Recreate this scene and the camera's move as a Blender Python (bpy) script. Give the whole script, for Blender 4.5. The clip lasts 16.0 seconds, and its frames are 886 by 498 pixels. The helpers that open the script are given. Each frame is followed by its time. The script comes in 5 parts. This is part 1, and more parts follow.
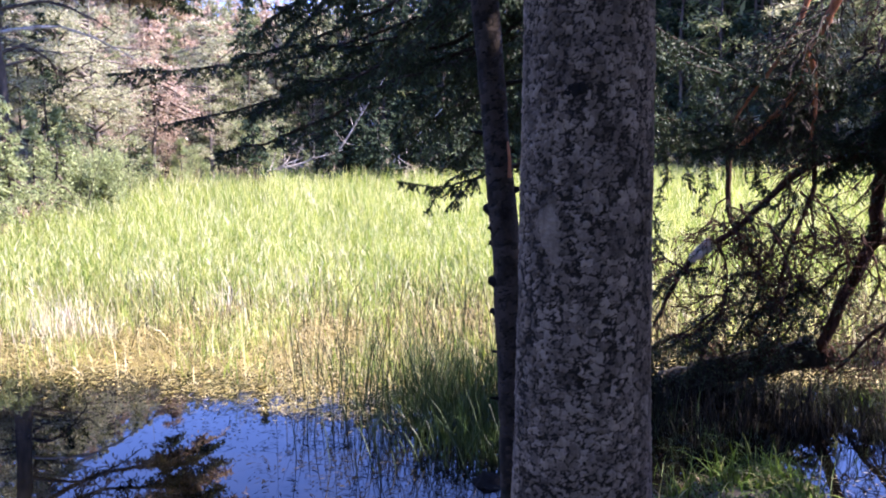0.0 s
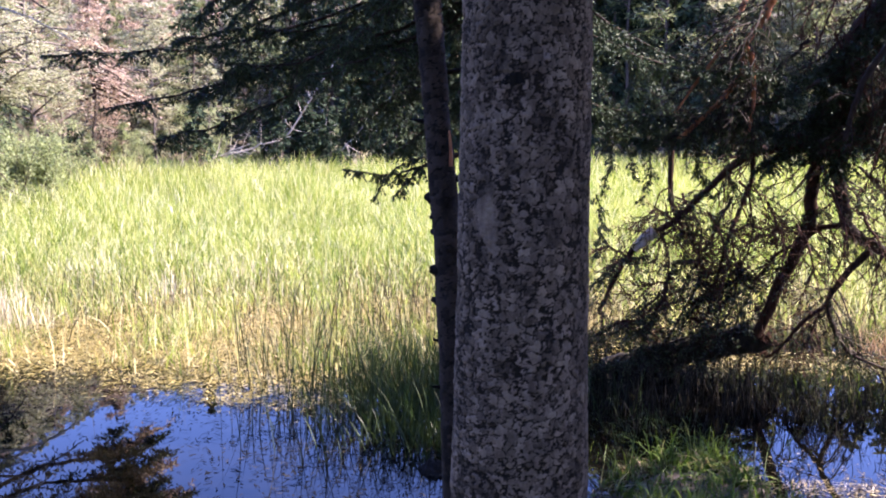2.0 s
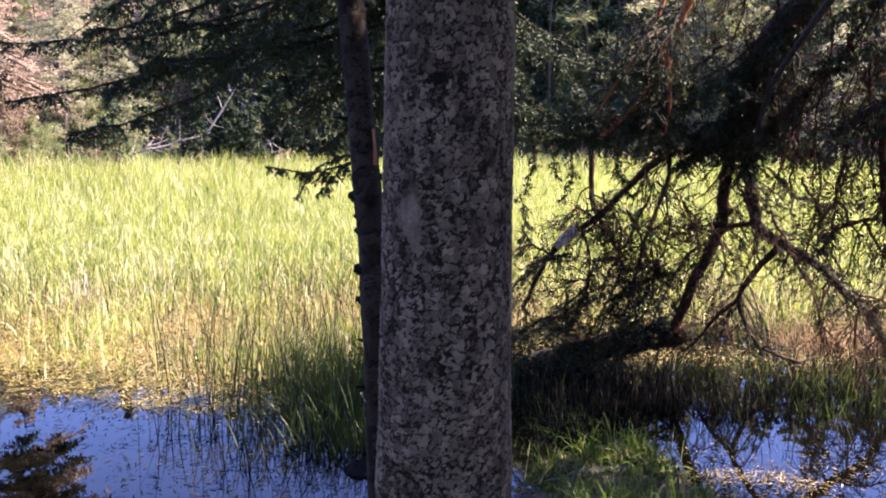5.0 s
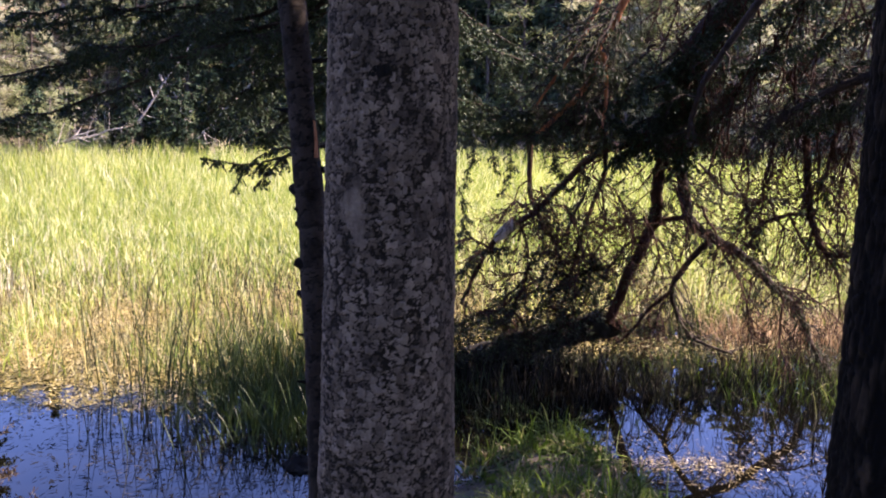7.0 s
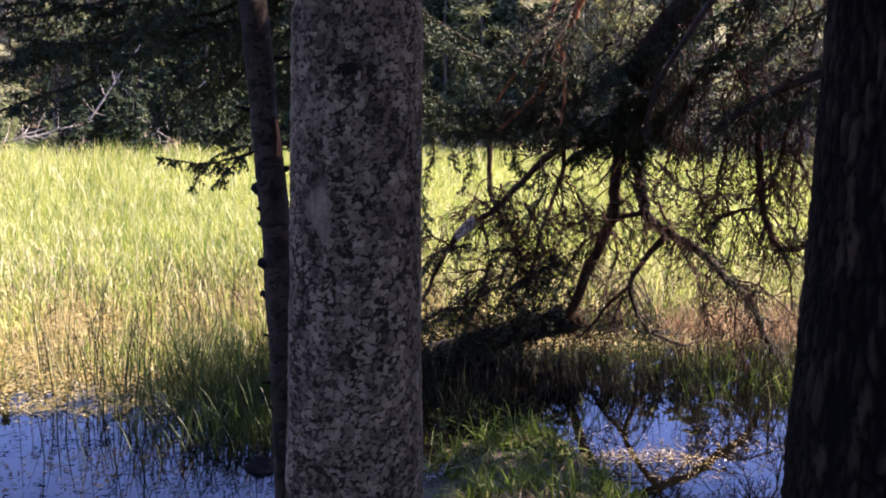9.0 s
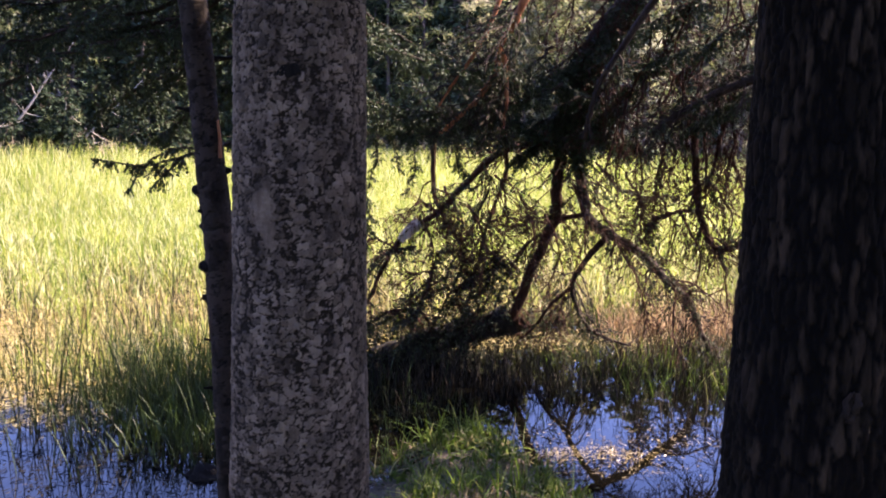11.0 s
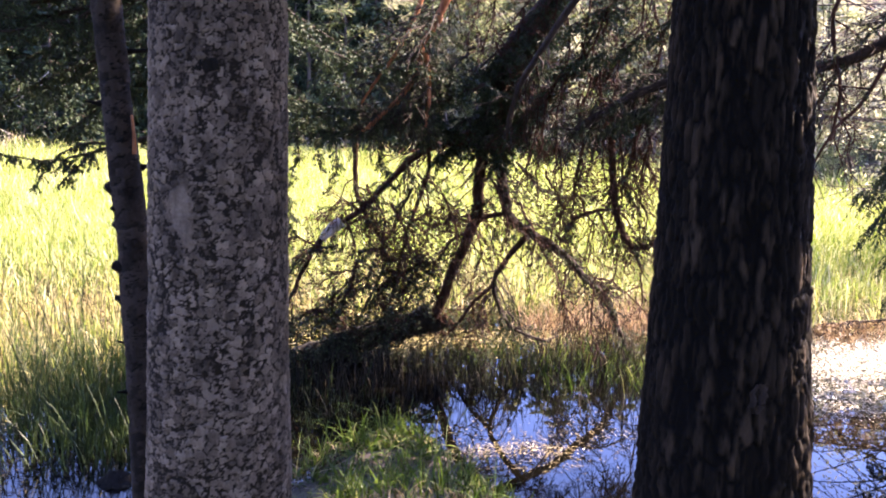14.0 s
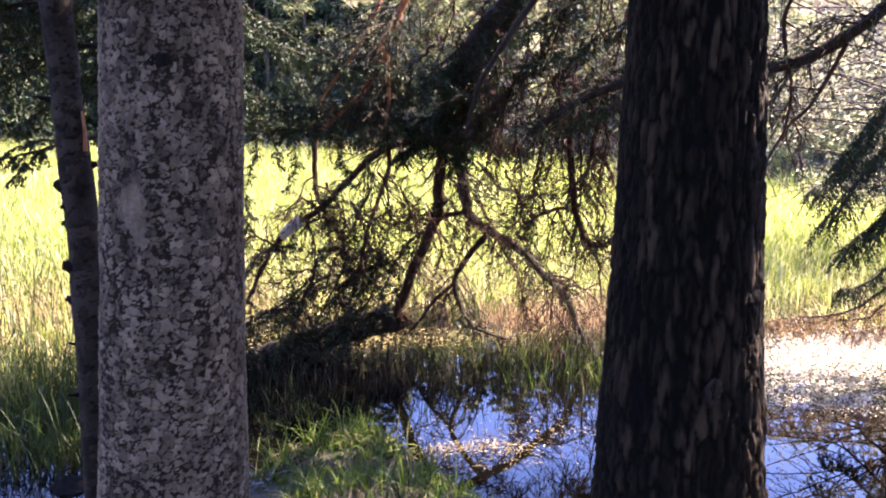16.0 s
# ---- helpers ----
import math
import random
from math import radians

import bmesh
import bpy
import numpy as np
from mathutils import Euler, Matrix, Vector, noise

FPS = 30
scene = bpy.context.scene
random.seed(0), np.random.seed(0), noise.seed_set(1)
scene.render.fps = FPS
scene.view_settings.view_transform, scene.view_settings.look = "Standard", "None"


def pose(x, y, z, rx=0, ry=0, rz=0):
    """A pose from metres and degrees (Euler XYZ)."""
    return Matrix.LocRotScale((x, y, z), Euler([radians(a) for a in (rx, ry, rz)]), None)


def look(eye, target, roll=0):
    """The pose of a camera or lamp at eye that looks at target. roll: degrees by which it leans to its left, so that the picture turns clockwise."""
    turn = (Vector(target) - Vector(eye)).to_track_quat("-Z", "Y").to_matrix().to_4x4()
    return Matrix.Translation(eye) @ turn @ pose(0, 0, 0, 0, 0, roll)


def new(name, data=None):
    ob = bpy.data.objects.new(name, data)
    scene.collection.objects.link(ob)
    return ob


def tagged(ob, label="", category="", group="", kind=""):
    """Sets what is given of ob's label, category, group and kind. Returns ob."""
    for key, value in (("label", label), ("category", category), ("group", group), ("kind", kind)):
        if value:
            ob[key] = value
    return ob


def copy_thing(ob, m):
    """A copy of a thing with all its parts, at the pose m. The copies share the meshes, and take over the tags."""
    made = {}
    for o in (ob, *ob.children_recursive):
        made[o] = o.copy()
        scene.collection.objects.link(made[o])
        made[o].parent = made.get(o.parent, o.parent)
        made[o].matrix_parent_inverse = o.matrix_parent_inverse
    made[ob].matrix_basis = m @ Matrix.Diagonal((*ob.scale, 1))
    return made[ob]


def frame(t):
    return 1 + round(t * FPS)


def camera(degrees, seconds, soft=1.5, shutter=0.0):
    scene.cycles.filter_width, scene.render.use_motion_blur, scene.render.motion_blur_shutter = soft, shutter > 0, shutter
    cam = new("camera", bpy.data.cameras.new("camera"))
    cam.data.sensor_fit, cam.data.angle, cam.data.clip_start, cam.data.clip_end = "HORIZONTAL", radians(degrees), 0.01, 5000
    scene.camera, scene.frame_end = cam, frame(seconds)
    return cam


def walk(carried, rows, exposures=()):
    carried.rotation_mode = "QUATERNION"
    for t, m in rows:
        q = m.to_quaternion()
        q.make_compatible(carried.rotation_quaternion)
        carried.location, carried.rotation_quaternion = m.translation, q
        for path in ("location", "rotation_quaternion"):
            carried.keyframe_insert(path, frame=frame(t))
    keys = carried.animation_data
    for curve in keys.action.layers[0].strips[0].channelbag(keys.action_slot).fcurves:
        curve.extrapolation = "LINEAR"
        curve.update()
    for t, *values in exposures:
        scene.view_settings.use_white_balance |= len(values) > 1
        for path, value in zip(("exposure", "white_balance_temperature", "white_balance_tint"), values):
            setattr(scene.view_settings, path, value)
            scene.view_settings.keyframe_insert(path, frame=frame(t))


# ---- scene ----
cam = camera(59.33, 16.0, soft=2.0)
# seconds, place of the eye, heading (clockwise from +y), pitch, roll
PATH = [
    (0.0, -0.0, 0.0, 2.2, -14.823, -5.983, -1.105),
    (0.5, 0.0069, -0.0006, 2.2, -13.78, -5.873, -0.808),
    (1.0, 0.0142, 0.0031, 2.2009, -12.33, -6.214, -0.655),
    (1.5, 0.0209, 0.0082, 2.2012, -11.583, -6.822, -0.523),
    (2.0, 0.0248, 0.0131, 2.2021, -11.132, -6.933, -0.672),
    (2.5, 0.0271, 0.015, 2.2034, -9.939, -7.121, -0.853),
    (3.0, 0.0277, 0.0176, 2.2032, -9.434, -7.109, -0.883),
    (3.5, 0.0279, 0.0162, 2.2024, -8.79, -7.094, -0.809),
    (4.0, 0.0285, 0.0182, 2.2046, -7.707, -6.996, -0.562),
    (6.5, 0.0194, 0.0199, 2.2039, -2.337, -7.501, 0.231),
    (7.0, 0.0149, 0.0194, 2.2047, -1.027, -7.595, 0.41),
    (7.5, 0.0103, 0.0171, 2.2066, 0.172, -7.519, 0.546),
    (8.0, 0.0051, 0.0163, 2.2067, 0.959, -7.627, 0.38),
    (8.5, 0.0005, 0.0148, 2.2069, 1.361, -7.68, 0.263),
    (9.0, -0.0026, 0.0153, 2.2061, 2.003, -7.743, 0.194),
    (11.5, -0.0057, 0.006, 2.2054, 7.065, -7.489, 0.443),
    (12.0, -0.0048, 0.0033, 2.2063, 7.816, -7.429, 0.477),
    (12.5, -0.0062, 0.0033, 2.2068, 8.709, -7.456, 0.603),
    (13.0, -0.0091, 0.0075, 2.2065, 9.602, -7.547, 0.773),
    (13.5, -0.0079, 0.0068, 2.2062, 10.61, -7.621, 0.906),
    (14.0, -0.0085, 0.0092, 2.2063, 11.928, -7.597, 1.052),
    (14.5, -0.0067, 0.0087, 2.205, 12.913, -7.521, 1.296),
    (15.0, -0.0059, 0.0096, 2.2052, 13.781, -7.432, 1.389),
    (15.5, -0.0041, 0.0108, 2.2047, 14.195, -7.46, 1.223),
    (16.0, -0.0021, 0.0123, 2.2036, 14.823, -7.628, 1.207),
]


def aim(x, y, z, heading, pitch, roll):
    a, b = radians(heading), radians(pitch)
    way = Vector((math.sin(a) * math.cos(b), math.cos(a) * math.cos(b), math.sin(b)))
    return look((x, y, z), Vector((x, y, z)) + way, roll)


# seconds, stops, white balance: the clip's camera darkens towards the trunks and then opens up again
LOOKS = [(0.0, -0.02, 6150), (2.0, 0.0, 6450), (4.0, 0.02, 7050), (7.0, -0.2, 7150), (9.0, -0.22, 7200), (11.5, 0.18, 7550), (12.5, 0.48, 7450), (14.0, 0.62, 7400), (16.0, 0.65, 7350)]
walk(cam, [(t, aim(*row)) for t, *row in PATH], exposures=[(t, 2.7 + e, k, 30) for t, e, k in LOOKS])

# ---- light ----
SUN_AZ, SUN_EL = 75.0, 46.0      # from +y towards +x, above the horizon
world = bpy.data.worlds.new("sky")
scene.world = world
world.use_nodes = True
sky = world.node_tree.nodes.new("ShaderNodeTexSky")
sky.sky_type, sky.sun_disc = "NISHITA", False
sky.sun_elevation, sky.sun_rotation = radians(SUN_EL), radians(SUN_AZ)
sky.altitude, sky.dust_density, sky.ozone_density = 2500, 1.0, 5.0
tint = world.node_tree.nodes.new("ShaderNodeMix")
tint.data_type, tint.blend_type = "RGBA", "MULTIPLY"
tint.inputs[0].default_value, tint.inputs[7].default_value = 1.0, (0.92, 0.94, 1.25, 1)
world.node_tree.links.new(sky.outputs[0], tint.inputs[6])
world.node_tree.links.new(tint.outputs[2], world.node_tree.nodes["Background"].inputs[0])
world.node_tree.nodes["Background"].inputs[1].default_value = 0.12
SUN_WAY = Vector((math.sin(radians(SUN_AZ)) * math.cos(radians(SUN_EL)), math.cos(radians(SUN_AZ)) * math.cos(radians(SUN_EL)), math.sin(radians(SUN_EL))))
sun = new("sun", bpy.data.lights.new("sun", "SUN"))
sun.data.energy, sun.data.angle, sun.data.color = 5.0, radians(0.55), (1.0, 0.93, 0.82)
sun.matrix_world = look(SUN_WAY * 60, (0, 0, 0))


# ---- materials ----
def nodes_of(name):
    mat = bpy.data.materials.new(name)
    mat.use_nodes = True
    nt = mat.node_tree
    return mat, nt, nt.nodes["Principled BSDF"]


def ramp(nt, fac, stops):
    node = nt.nodes.new("ShaderNodeValToRGB")
    els = node.color_ramp.elements
    while len(els) < len(stops):
        els.new(0.5)
    for el, (p, c) in zip(els, stops):
        el.position, el.color = p, (*c, 1)
    nt.links.new(fac, node.inputs[0])
    return node.outputs[0]


def noise_of(nt, scale, detail=4, rough=0.6, stretch=(1, 1, 1)):
    co = nt.nodes.new("ShaderNodeTexCoord")
    mp = nt.nodes.new("ShaderNodeMapping")
    mp.inputs["Scale"].default_value = stretch
    tex = nt.nodes.new("ShaderNodeTexNoise")
    tex.inputs["Scale"].default_value, tex.inputs["Detail"].default_value, tex.inputs["Roughness"].default_value = scale, detail, rough
    nt.links.new(co.outputs["Object"], mp.inputs[0])
    nt.links.new(mp.outputs[0], tex.inputs["Vector"])
    return tex.outputs[0]


def mix(nt, fac, a, b, mode="MIX"):
    node = nt.nodes.new("ShaderNodeMix")
    node.data_type, node.blend_type = "RGBA", mode
    for sock, val in ((node.inputs[0], fac), (node.inputs[6], a), (node.inputs[7], b)):
        if hasattr(val, "links"):
            nt.links.new(val, sock)
        elif isinstance(val, tuple):
            sock.default_value = (*val, 1)
        else:
            sock.default_value = val
    return node.outputs[2]


def bump(nt, height, bsdf, dist, strength=1.0):
    node = nt.nodes.new("ShaderNodeBump")
    node.inputs["Distance"].default_value, node.inputs["Strength"].default_value = dist, strength
    nt.links.new(height, node.inputs["Height"])
    nt.links.new(node.outputs[0], bsdf.inputs["Normal"])


def leaf_material(name, stops, through_light=0.4, rough=0.55, big=0.25, speckle=0.0, shine=0.3, glow=(1, 1, 1)):
    """Blades, needles and leaves: each piece has its own tone, patches vary slowly, and light shines through."""
    mat, nt, bsdf = nodes_of(name)
    geo = nt.nodes.new("ShaderNodeNewGeometry")
    col = ramp(nt, geo.outputs["Random Per Island"], stops)
    slow = ramp(nt, noise_of(nt, big, 3), [(0.3, (0.8, 0.83, 0.78)), (0.7, (1.0, 1.0, 1.0))])
    col = mix(nt, 1.0, col, slow, "MULTIPLY")
    if speckle:
        quick = ramp(nt, noise_of(nt, speckle, 5, 0.7, (1, 1, 0.7)), [(0.36, (0.56, 0.59, 0.47)), (0.6, (1.0, 1.0, 1.0))])
        col = mix(nt, 1.0, col, quick, "MULTIPLY")
    nt.links.new(col, bsdf.inputs["Base Color"])
    bsdf.inputs["Roughness"].default_value = rough
    bsdf.inputs["Specular IOR Level"].default_value = shine
    tr = nt.nodes.new("ShaderNodeBsdfTranslucent")
    nt.links.new(mix(nt, 1.0, col, glow, "MULTIPLY"), tr.inputs[0])
    mx = nt.nodes.new("ShaderNodeMixShader")
    mx.inputs[0].default_value = through_light
    nt.links.new(bsdf.outputs[0], mx.inputs[1])
    nt.links.new(tr.outputs[0], mx.inputs[2])
    nt.links.new(mx.outputs[0], nt.nodes["Material Output"].inputs[0])
    return mat


def wood_material(name, dark, light, scale=14.0, stretch=(1, 1, 0.25), relief=0.004):
    mat, nt, bsdf = nodes_of(name)
    n = noise_of(nt, scale, 8, 0.68, stretch)
    col = ramp(nt, n, [(0.34, dark), (0.66, light)])
    blot = ramp(nt, noise_of(nt, scale * 0.2, 3), [(0.35, (0.65, 0.65, 0.66)), (0.7, (1.1, 1.08, 1.05))])
    nt.links.new(mix(nt, 1.0, col, blot, "MULTIPLY"), bsdf.inputs["Base Color"])
    bsdf.inputs["Roughness"].default_value = 0.9
    bsdf.inputs["Specular IOR Level"].default_value = 0.2
    bump(nt, n, bsdf, relief)
    return mat


def bark_material(name, crack, mid, pale, grain, lo=0.45, hi=0.95, stretch=0.55, by_plate=0.9, joint=(0.06, 0.22), stain=0.5, by_grain=0.7):
    """Bark whose plates carry their own tone; cracks between plates are darker wood, lichen pales the plates."""
    mat, nt, bsdf = nodes_of(name)
    edge = nt.nodes.new("ShaderNodeAttribute")
    edge.attribute_name = "edge"
    tone = nt.nodes.new("ShaderNodeAttribute")
    tone.attribute_name = "tone"
    fine = noise_of(nt, grain, 8, 0.7, (1, 1, stretch))
    blot = noise_of(nt, grain * 0.16, 5, 0.65, (1, 1, 0.45))
    less = nt.nodes.new("ShaderNodeMath")
    less.operation = "MULTIPLY"
    less.inputs[1].default_value = by_plate
    nt.links.new(tone.outputs["Fac"], less.inputs[0])
    add = nt.nodes.new("ShaderNodeMath")
    add.operation = "MULTIPLY_ADD"
    nt.links.new(fine, add.inputs[0])
    add.inputs[1].default_value = by_grain
    nt.links.new(less.outputs[0], add.inputs[2])
    plate = ramp(nt, add.outputs[0], [(lo, mid), ((lo + hi) / 2, tuple((a + b) / 2 for a, b in zip(mid, pale))), (hi, pale)])
    plate = mix(nt, 1.0, plate, ramp(nt, blot, [(0.36, (stain,) * 3), (0.56, (1.05, 1.05, 1.05))]), "MULTIPLY")
    soft = nt.nodes.new("ShaderNodeMath")      # ragged plate edges
    soft.operation = "MULTIPLY_ADD"
    nt.links.new(fine, soft.inputs[0])
    soft.inputs[1].default_value = 0.24
    shift = nt.nodes.new("ShaderNodeMath")
    shift.operation = "SUBTRACT"
    nt.links.new(edge.outputs["Fac"], shift.inputs[0])
    shift.inputs[1].default_value = 0.12
    nt.links.new(shift.outputs[0], soft.inputs[2])
    col = mix(nt, ramp(nt, soft.outputs[0], [(joint[0], (0, 0, 0)), (joint[1], (1, 1, 1))]), crack, plate)
    nt.links.new(col, bsdf.inputs["Base Color"])
    bsdf.inputs["Roughness"].default_value = 0.92
    bsdf.inputs["Specular IOR Level"].default_value = 0.15
    bump(nt, fine, bsdf, 0.002)
    return mat


M_REED = leaf_material("reed_blades", [(0.0, (0.07, 0.13, 0.025)), (0.3, (0.25, 0.35, 0.08)), (0.6, (0.46, 0.5, 0.16)), (0.8, (0.7, 0.66, 0.34)), (0.9, (0.9, 0.85, 0.66))], 0.56, speckle=3.2, glow=(0.97, 1.0, 0.64))
M_STRAW = leaf_material("dead_straw", [(0.0, (0.2, 0.14, 0.05)), (0.6, (0.48, 0.39, 0.17)), (0.93, (0.62, 0.52, 0.28)), (1.0, (0.75, 0.68, 0.5))], 0.3, speckle=5.0)
# Sedge green lowered so that the colour itself carries the shade.
M_SEDGE_SHADED = leaf_material("shade_dark_sedge_blades", [(0.0, (0.012, 0.026, 0.007)), (0.6, (0.03, 0.06, 0.013)), (1.0, (0.1, 0.14, 0.04))], 0.3, speckle=5.0)
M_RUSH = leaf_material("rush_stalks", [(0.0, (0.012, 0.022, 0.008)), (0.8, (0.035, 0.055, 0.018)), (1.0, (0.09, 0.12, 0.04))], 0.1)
M_NEEDLE = leaf_material("spruce_needles", [(0.0, (0.018, 0.03, 0.018)), (0.6, (0.034, 0.056, 0.028)), (1.0, (0.07, 0.1, 0.045))], 0.1, shine=0.12)
M_PINE = leaf_material("pine_needles", [(0.0, (0.02, 0.03, 0.015)), (0.7, (0.045, 0.065, 0.03)), (1.0, (0.16, 0.17, 0.09))], 0.15, shine=0.12)
M_WILLOW = leaf_material("willow_leaves", [(0.0, (0.2, 0.24, 0.11)), (0.6, (0.3, 0.35, 0.17)), (1.0, (0.4, 0.44, 0.25))], 0.5, shine=0.05)
M_FAR_GREEN = leaf_material("far_leaves", [(0.0, (0.07, 0.095, 0.035)), (0.5, (0.16, 0.19, 0.08)), (1.0, (0.36, 0.36, 0.2))], 0.45, shine=0.06)
M_FAR_DARK = leaf_material("far_spruce_needles", [(0.0, (0.02, 0.035, 0.022)), (0.7, (0.034, 0.053, 0.032)), (1.0, (0.065, 0.09, 0.05))], 0.15, shine=0.06)
M_DRY = leaf_material("dry_twigs", [(0.0, (0.2, 0.13, 0.095)), (0.5, (0.48, 0.33, 0.25)), (0.8, (0.6, 0.48, 0.37)), (1.0, (0.75, 0.66, 0.57))], 0.5)
M_BLEACHED = leaf_material("bleached_straw", [(0.0, (0.42, 0.34, 0.24)), (1.0, (0.8, 0.74, 0.62))], 0.4)
M_RAFT = leaf_material("soaked_leaves", [(0.0, (0.12, 0.085, 0.04)), (0.6, (0.34, 0.26, 0.13)), (0.95, (0.42, 0.34, 0.19)), (1.0, (0.7, 0.64, 0.5))], 0.1, 0.35, speckle=8.0)
# Near-white tones put the sun's glare on wet litter into the colour.
M_WET_GLARE = leaf_material("wet_glare_litter", [(0.0, (0.34, 0.28, 0.19)), (0.6, (0.6, 0.54, 0.42)), (1.0, (0.82, 0.79, 0.7))], 0.1, 0.14)
M_LITTER = leaf_material("floating_leaves", [(0.0, (0.13, 0.1, 0.03)), (0.6, (0.3, 0.235, 0.07)), (0.93, (0.44, 0.36, 0.14)), (1.0, (0.68, 0.6, 0.4))], 0.15, 0.35, speckle=4.0)
M_PALE = leaf_material("pale_leaves", [(0.0, (0.17, 0.18, 0.09)), (0.5, (0.4, 0.41, 0.25)), (1.0, (0.64, 0.61, 0.47))], 0.6, shine=0.06)
M_GRASS = leaf_material("bank_grass_blades", [(0.0, (0.018, 0.034, 0.006)), (0.5, (0.06, 0.115, 0.016)), (0.88, (0.16, 0.23, 0.04)), (1.0, (0.45, 0.42, 0.18))], 0.5, speckle=9.0)
M_PIT = wood_material("rotten_pit", (0.005, 0.004, 0.003), (0.016, 0.013, 0.01), 80)
M_BARK = bark_material("spruce_bark", (0.018, 0.0135, 0.0095), (0.078, 0.058, 0.041), (0.31, 0.234, 0.166), 100.0, 0.3, 0.85, 0.7, 0.45, (0.08, 0.28), 0.5, 0.62)
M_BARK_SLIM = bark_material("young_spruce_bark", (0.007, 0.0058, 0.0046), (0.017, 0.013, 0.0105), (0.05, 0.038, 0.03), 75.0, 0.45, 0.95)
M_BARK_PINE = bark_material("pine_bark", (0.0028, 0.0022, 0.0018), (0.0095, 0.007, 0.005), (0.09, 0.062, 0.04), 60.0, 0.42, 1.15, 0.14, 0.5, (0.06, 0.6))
M_TWIG = wood_material("dark_twig", (0.02, 0.015, 0.012), (0.058, 0.042, 0.034), 60)
M_LIMB = wood_material("pine_limb", (0.022, 0.0122, 0.009), (0.1, 0.046, 0.029), 30)
# Mossy wood, darkened to put the log's shade into its colour.
M_LOG = wood_material("mossy_shaded_log", (0.01, 0.008, 0.006), (0.045, 0.038, 0.024), 25)
M_REDLIMB = wood_material("red_pine_limb", (0.26, 0.085, 0.04), (0.6, 0.26, 0.13), 24)
M_GREYWOOD = wood_material("weathered_wood", (0.2, 0.18, 0.16), (0.5, 0.46, 0.42), 12)
M_PALEWOOD = wood_material("pale_bark", (0.06, 0.052, 0.045), (0.2, 0.17, 0.15), 12)
# Pale wood raised further in colour to stand for direct sun.
M_SPLINTER = wood_material("sun_bright_splintered_wood", (0.62, 0.53, 0.42), (0.86, 0.78, 0.67), 20)
M_FARTRUNK = wood_material("far_trunk", (0.03, 0.024, 0.02), (0.11, 0.085, 0.07), 6)


def ground_material():
    mat, nt, bsdf = nodes_of("forest_floor")
    n = noise_of(nt, 6.0, 9, 0.7)
    col = ramp(nt, n, [(0.3, (0.02, 0.015, 0.01)), (0.55, (0.06, 0.045, 0.03)), (0.75, (0.12, 0.09, 0.06))])
    moss = ramp(nt, noise_of(nt, 0.8, 4), [(0.45, (0, 0, 0)), (0.6, (1, 1, 1))])
    nt.links.new(mix(nt, moss, col, (0.06, 0.085, 0.03)), bsdf.inputs["Base Color"])
    bsdf.inputs["Roughness"].default_value = 0.95
    bump(nt, n, bsdf, 0.03)
    return mat


def water_material():
    mat, nt, bsdf = nodes_of("pond_water")
    bsdf.inputs["Base Color"].default_value = (0.0018, 0.0017, 0.0014, 1)
    bsdf.inputs["Roughness"].default_value = 0.008
    bsdf.inputs["IOR"].default_value = 1.42
    bsdf.inputs["Specular IOR Level"].default_value = 0.5
    n = noise_of(nt, 2.2, 3, 0.5, (1, 1, 1))
    bump(nt, n, bsdf, 0.0012, 0.3)
    return mat


M_MUCK = leaf_material("sunken_litter", [(0.0, (0.05, 0.036, 0.016)), (0.7, (0.12, 0.09, 0.045)), (1.0, (0.3, 0.24, 0.14))], 0.1, 0.4, speckle=6.0)
# Scraps painted near black, to pass also for dark reflections of stems.
M_SCRAP_REFLECTION = leaf_material("scraps_and_reflections", [(0.0, (0.004, 0.004, 0.003)), (0.9, (0.01, 0.009, 0.006)), (1.0, (0.06, 0.05, 0.03))], 0.0, 0.7, shine=0.05)
M_SEDGE_DRY = leaf_material("dry_sedge_blades", [(0.0, (0.12, 0.07, 0.035)), (0.6, (0.32, 0.2, 0.11)), (1.0, (0.55, 0.42, 0.27))], 0.45)
M_GROUND, M_WATER = ground_material(), water_material()


# ---- mesh helpers ----
def mesh_of(name, verts, faces, mat, attrs=None, smooth=False):
    """A mesh from arrays of places and faces, three or four corners each."""
    verts, faces = np.asarray(verts, np.float32), np.asarray(faces, np.int32)
    me = bpy.data.meshes.new(name)
    k = faces.shape[1]
    me.vertices.add(len(verts))
    me.vertices.foreach_set("co", verts.ravel())
    me.loops.add(faces.size)
    me.loops.foreach_set("vertex_index", faces.ravel())
    me.polygons.add(len(faces))
    me.polygons.foreach_set("loop_start", np.arange(0, faces.size, k, dtype=np.int32))
    me.polygons.foreach_set("use_smooth", np.full(len(faces), smooth, dtype=bool))
    for key, vals in (attrs or {}).items():
        me.attributes.new(key, "FLOAT", "POINT").data.foreach_set("value", np.asarray(vals, np.float32))
    me.materials.append(mat)
    me.update(calc_edges=True)
    return me


def part(name, data, parent=None, label=""):
    ob = new(name, data)
    if parent is not None:
        ob.parent = parent
        ob.matrix_parent_inverse = Matrix.Translation(parent.location).inverted()
    return tagged(ob, label)


def merge(chunks):
    """Joins (verts, faces) pairs into one."""
    vs, fs, n = [], [], 0
    for v, f in chunks:
        vs.append(v), fs.append(f + n)
        n += len(v)
    return np.concatenate(vs), np.concatenate(fs)


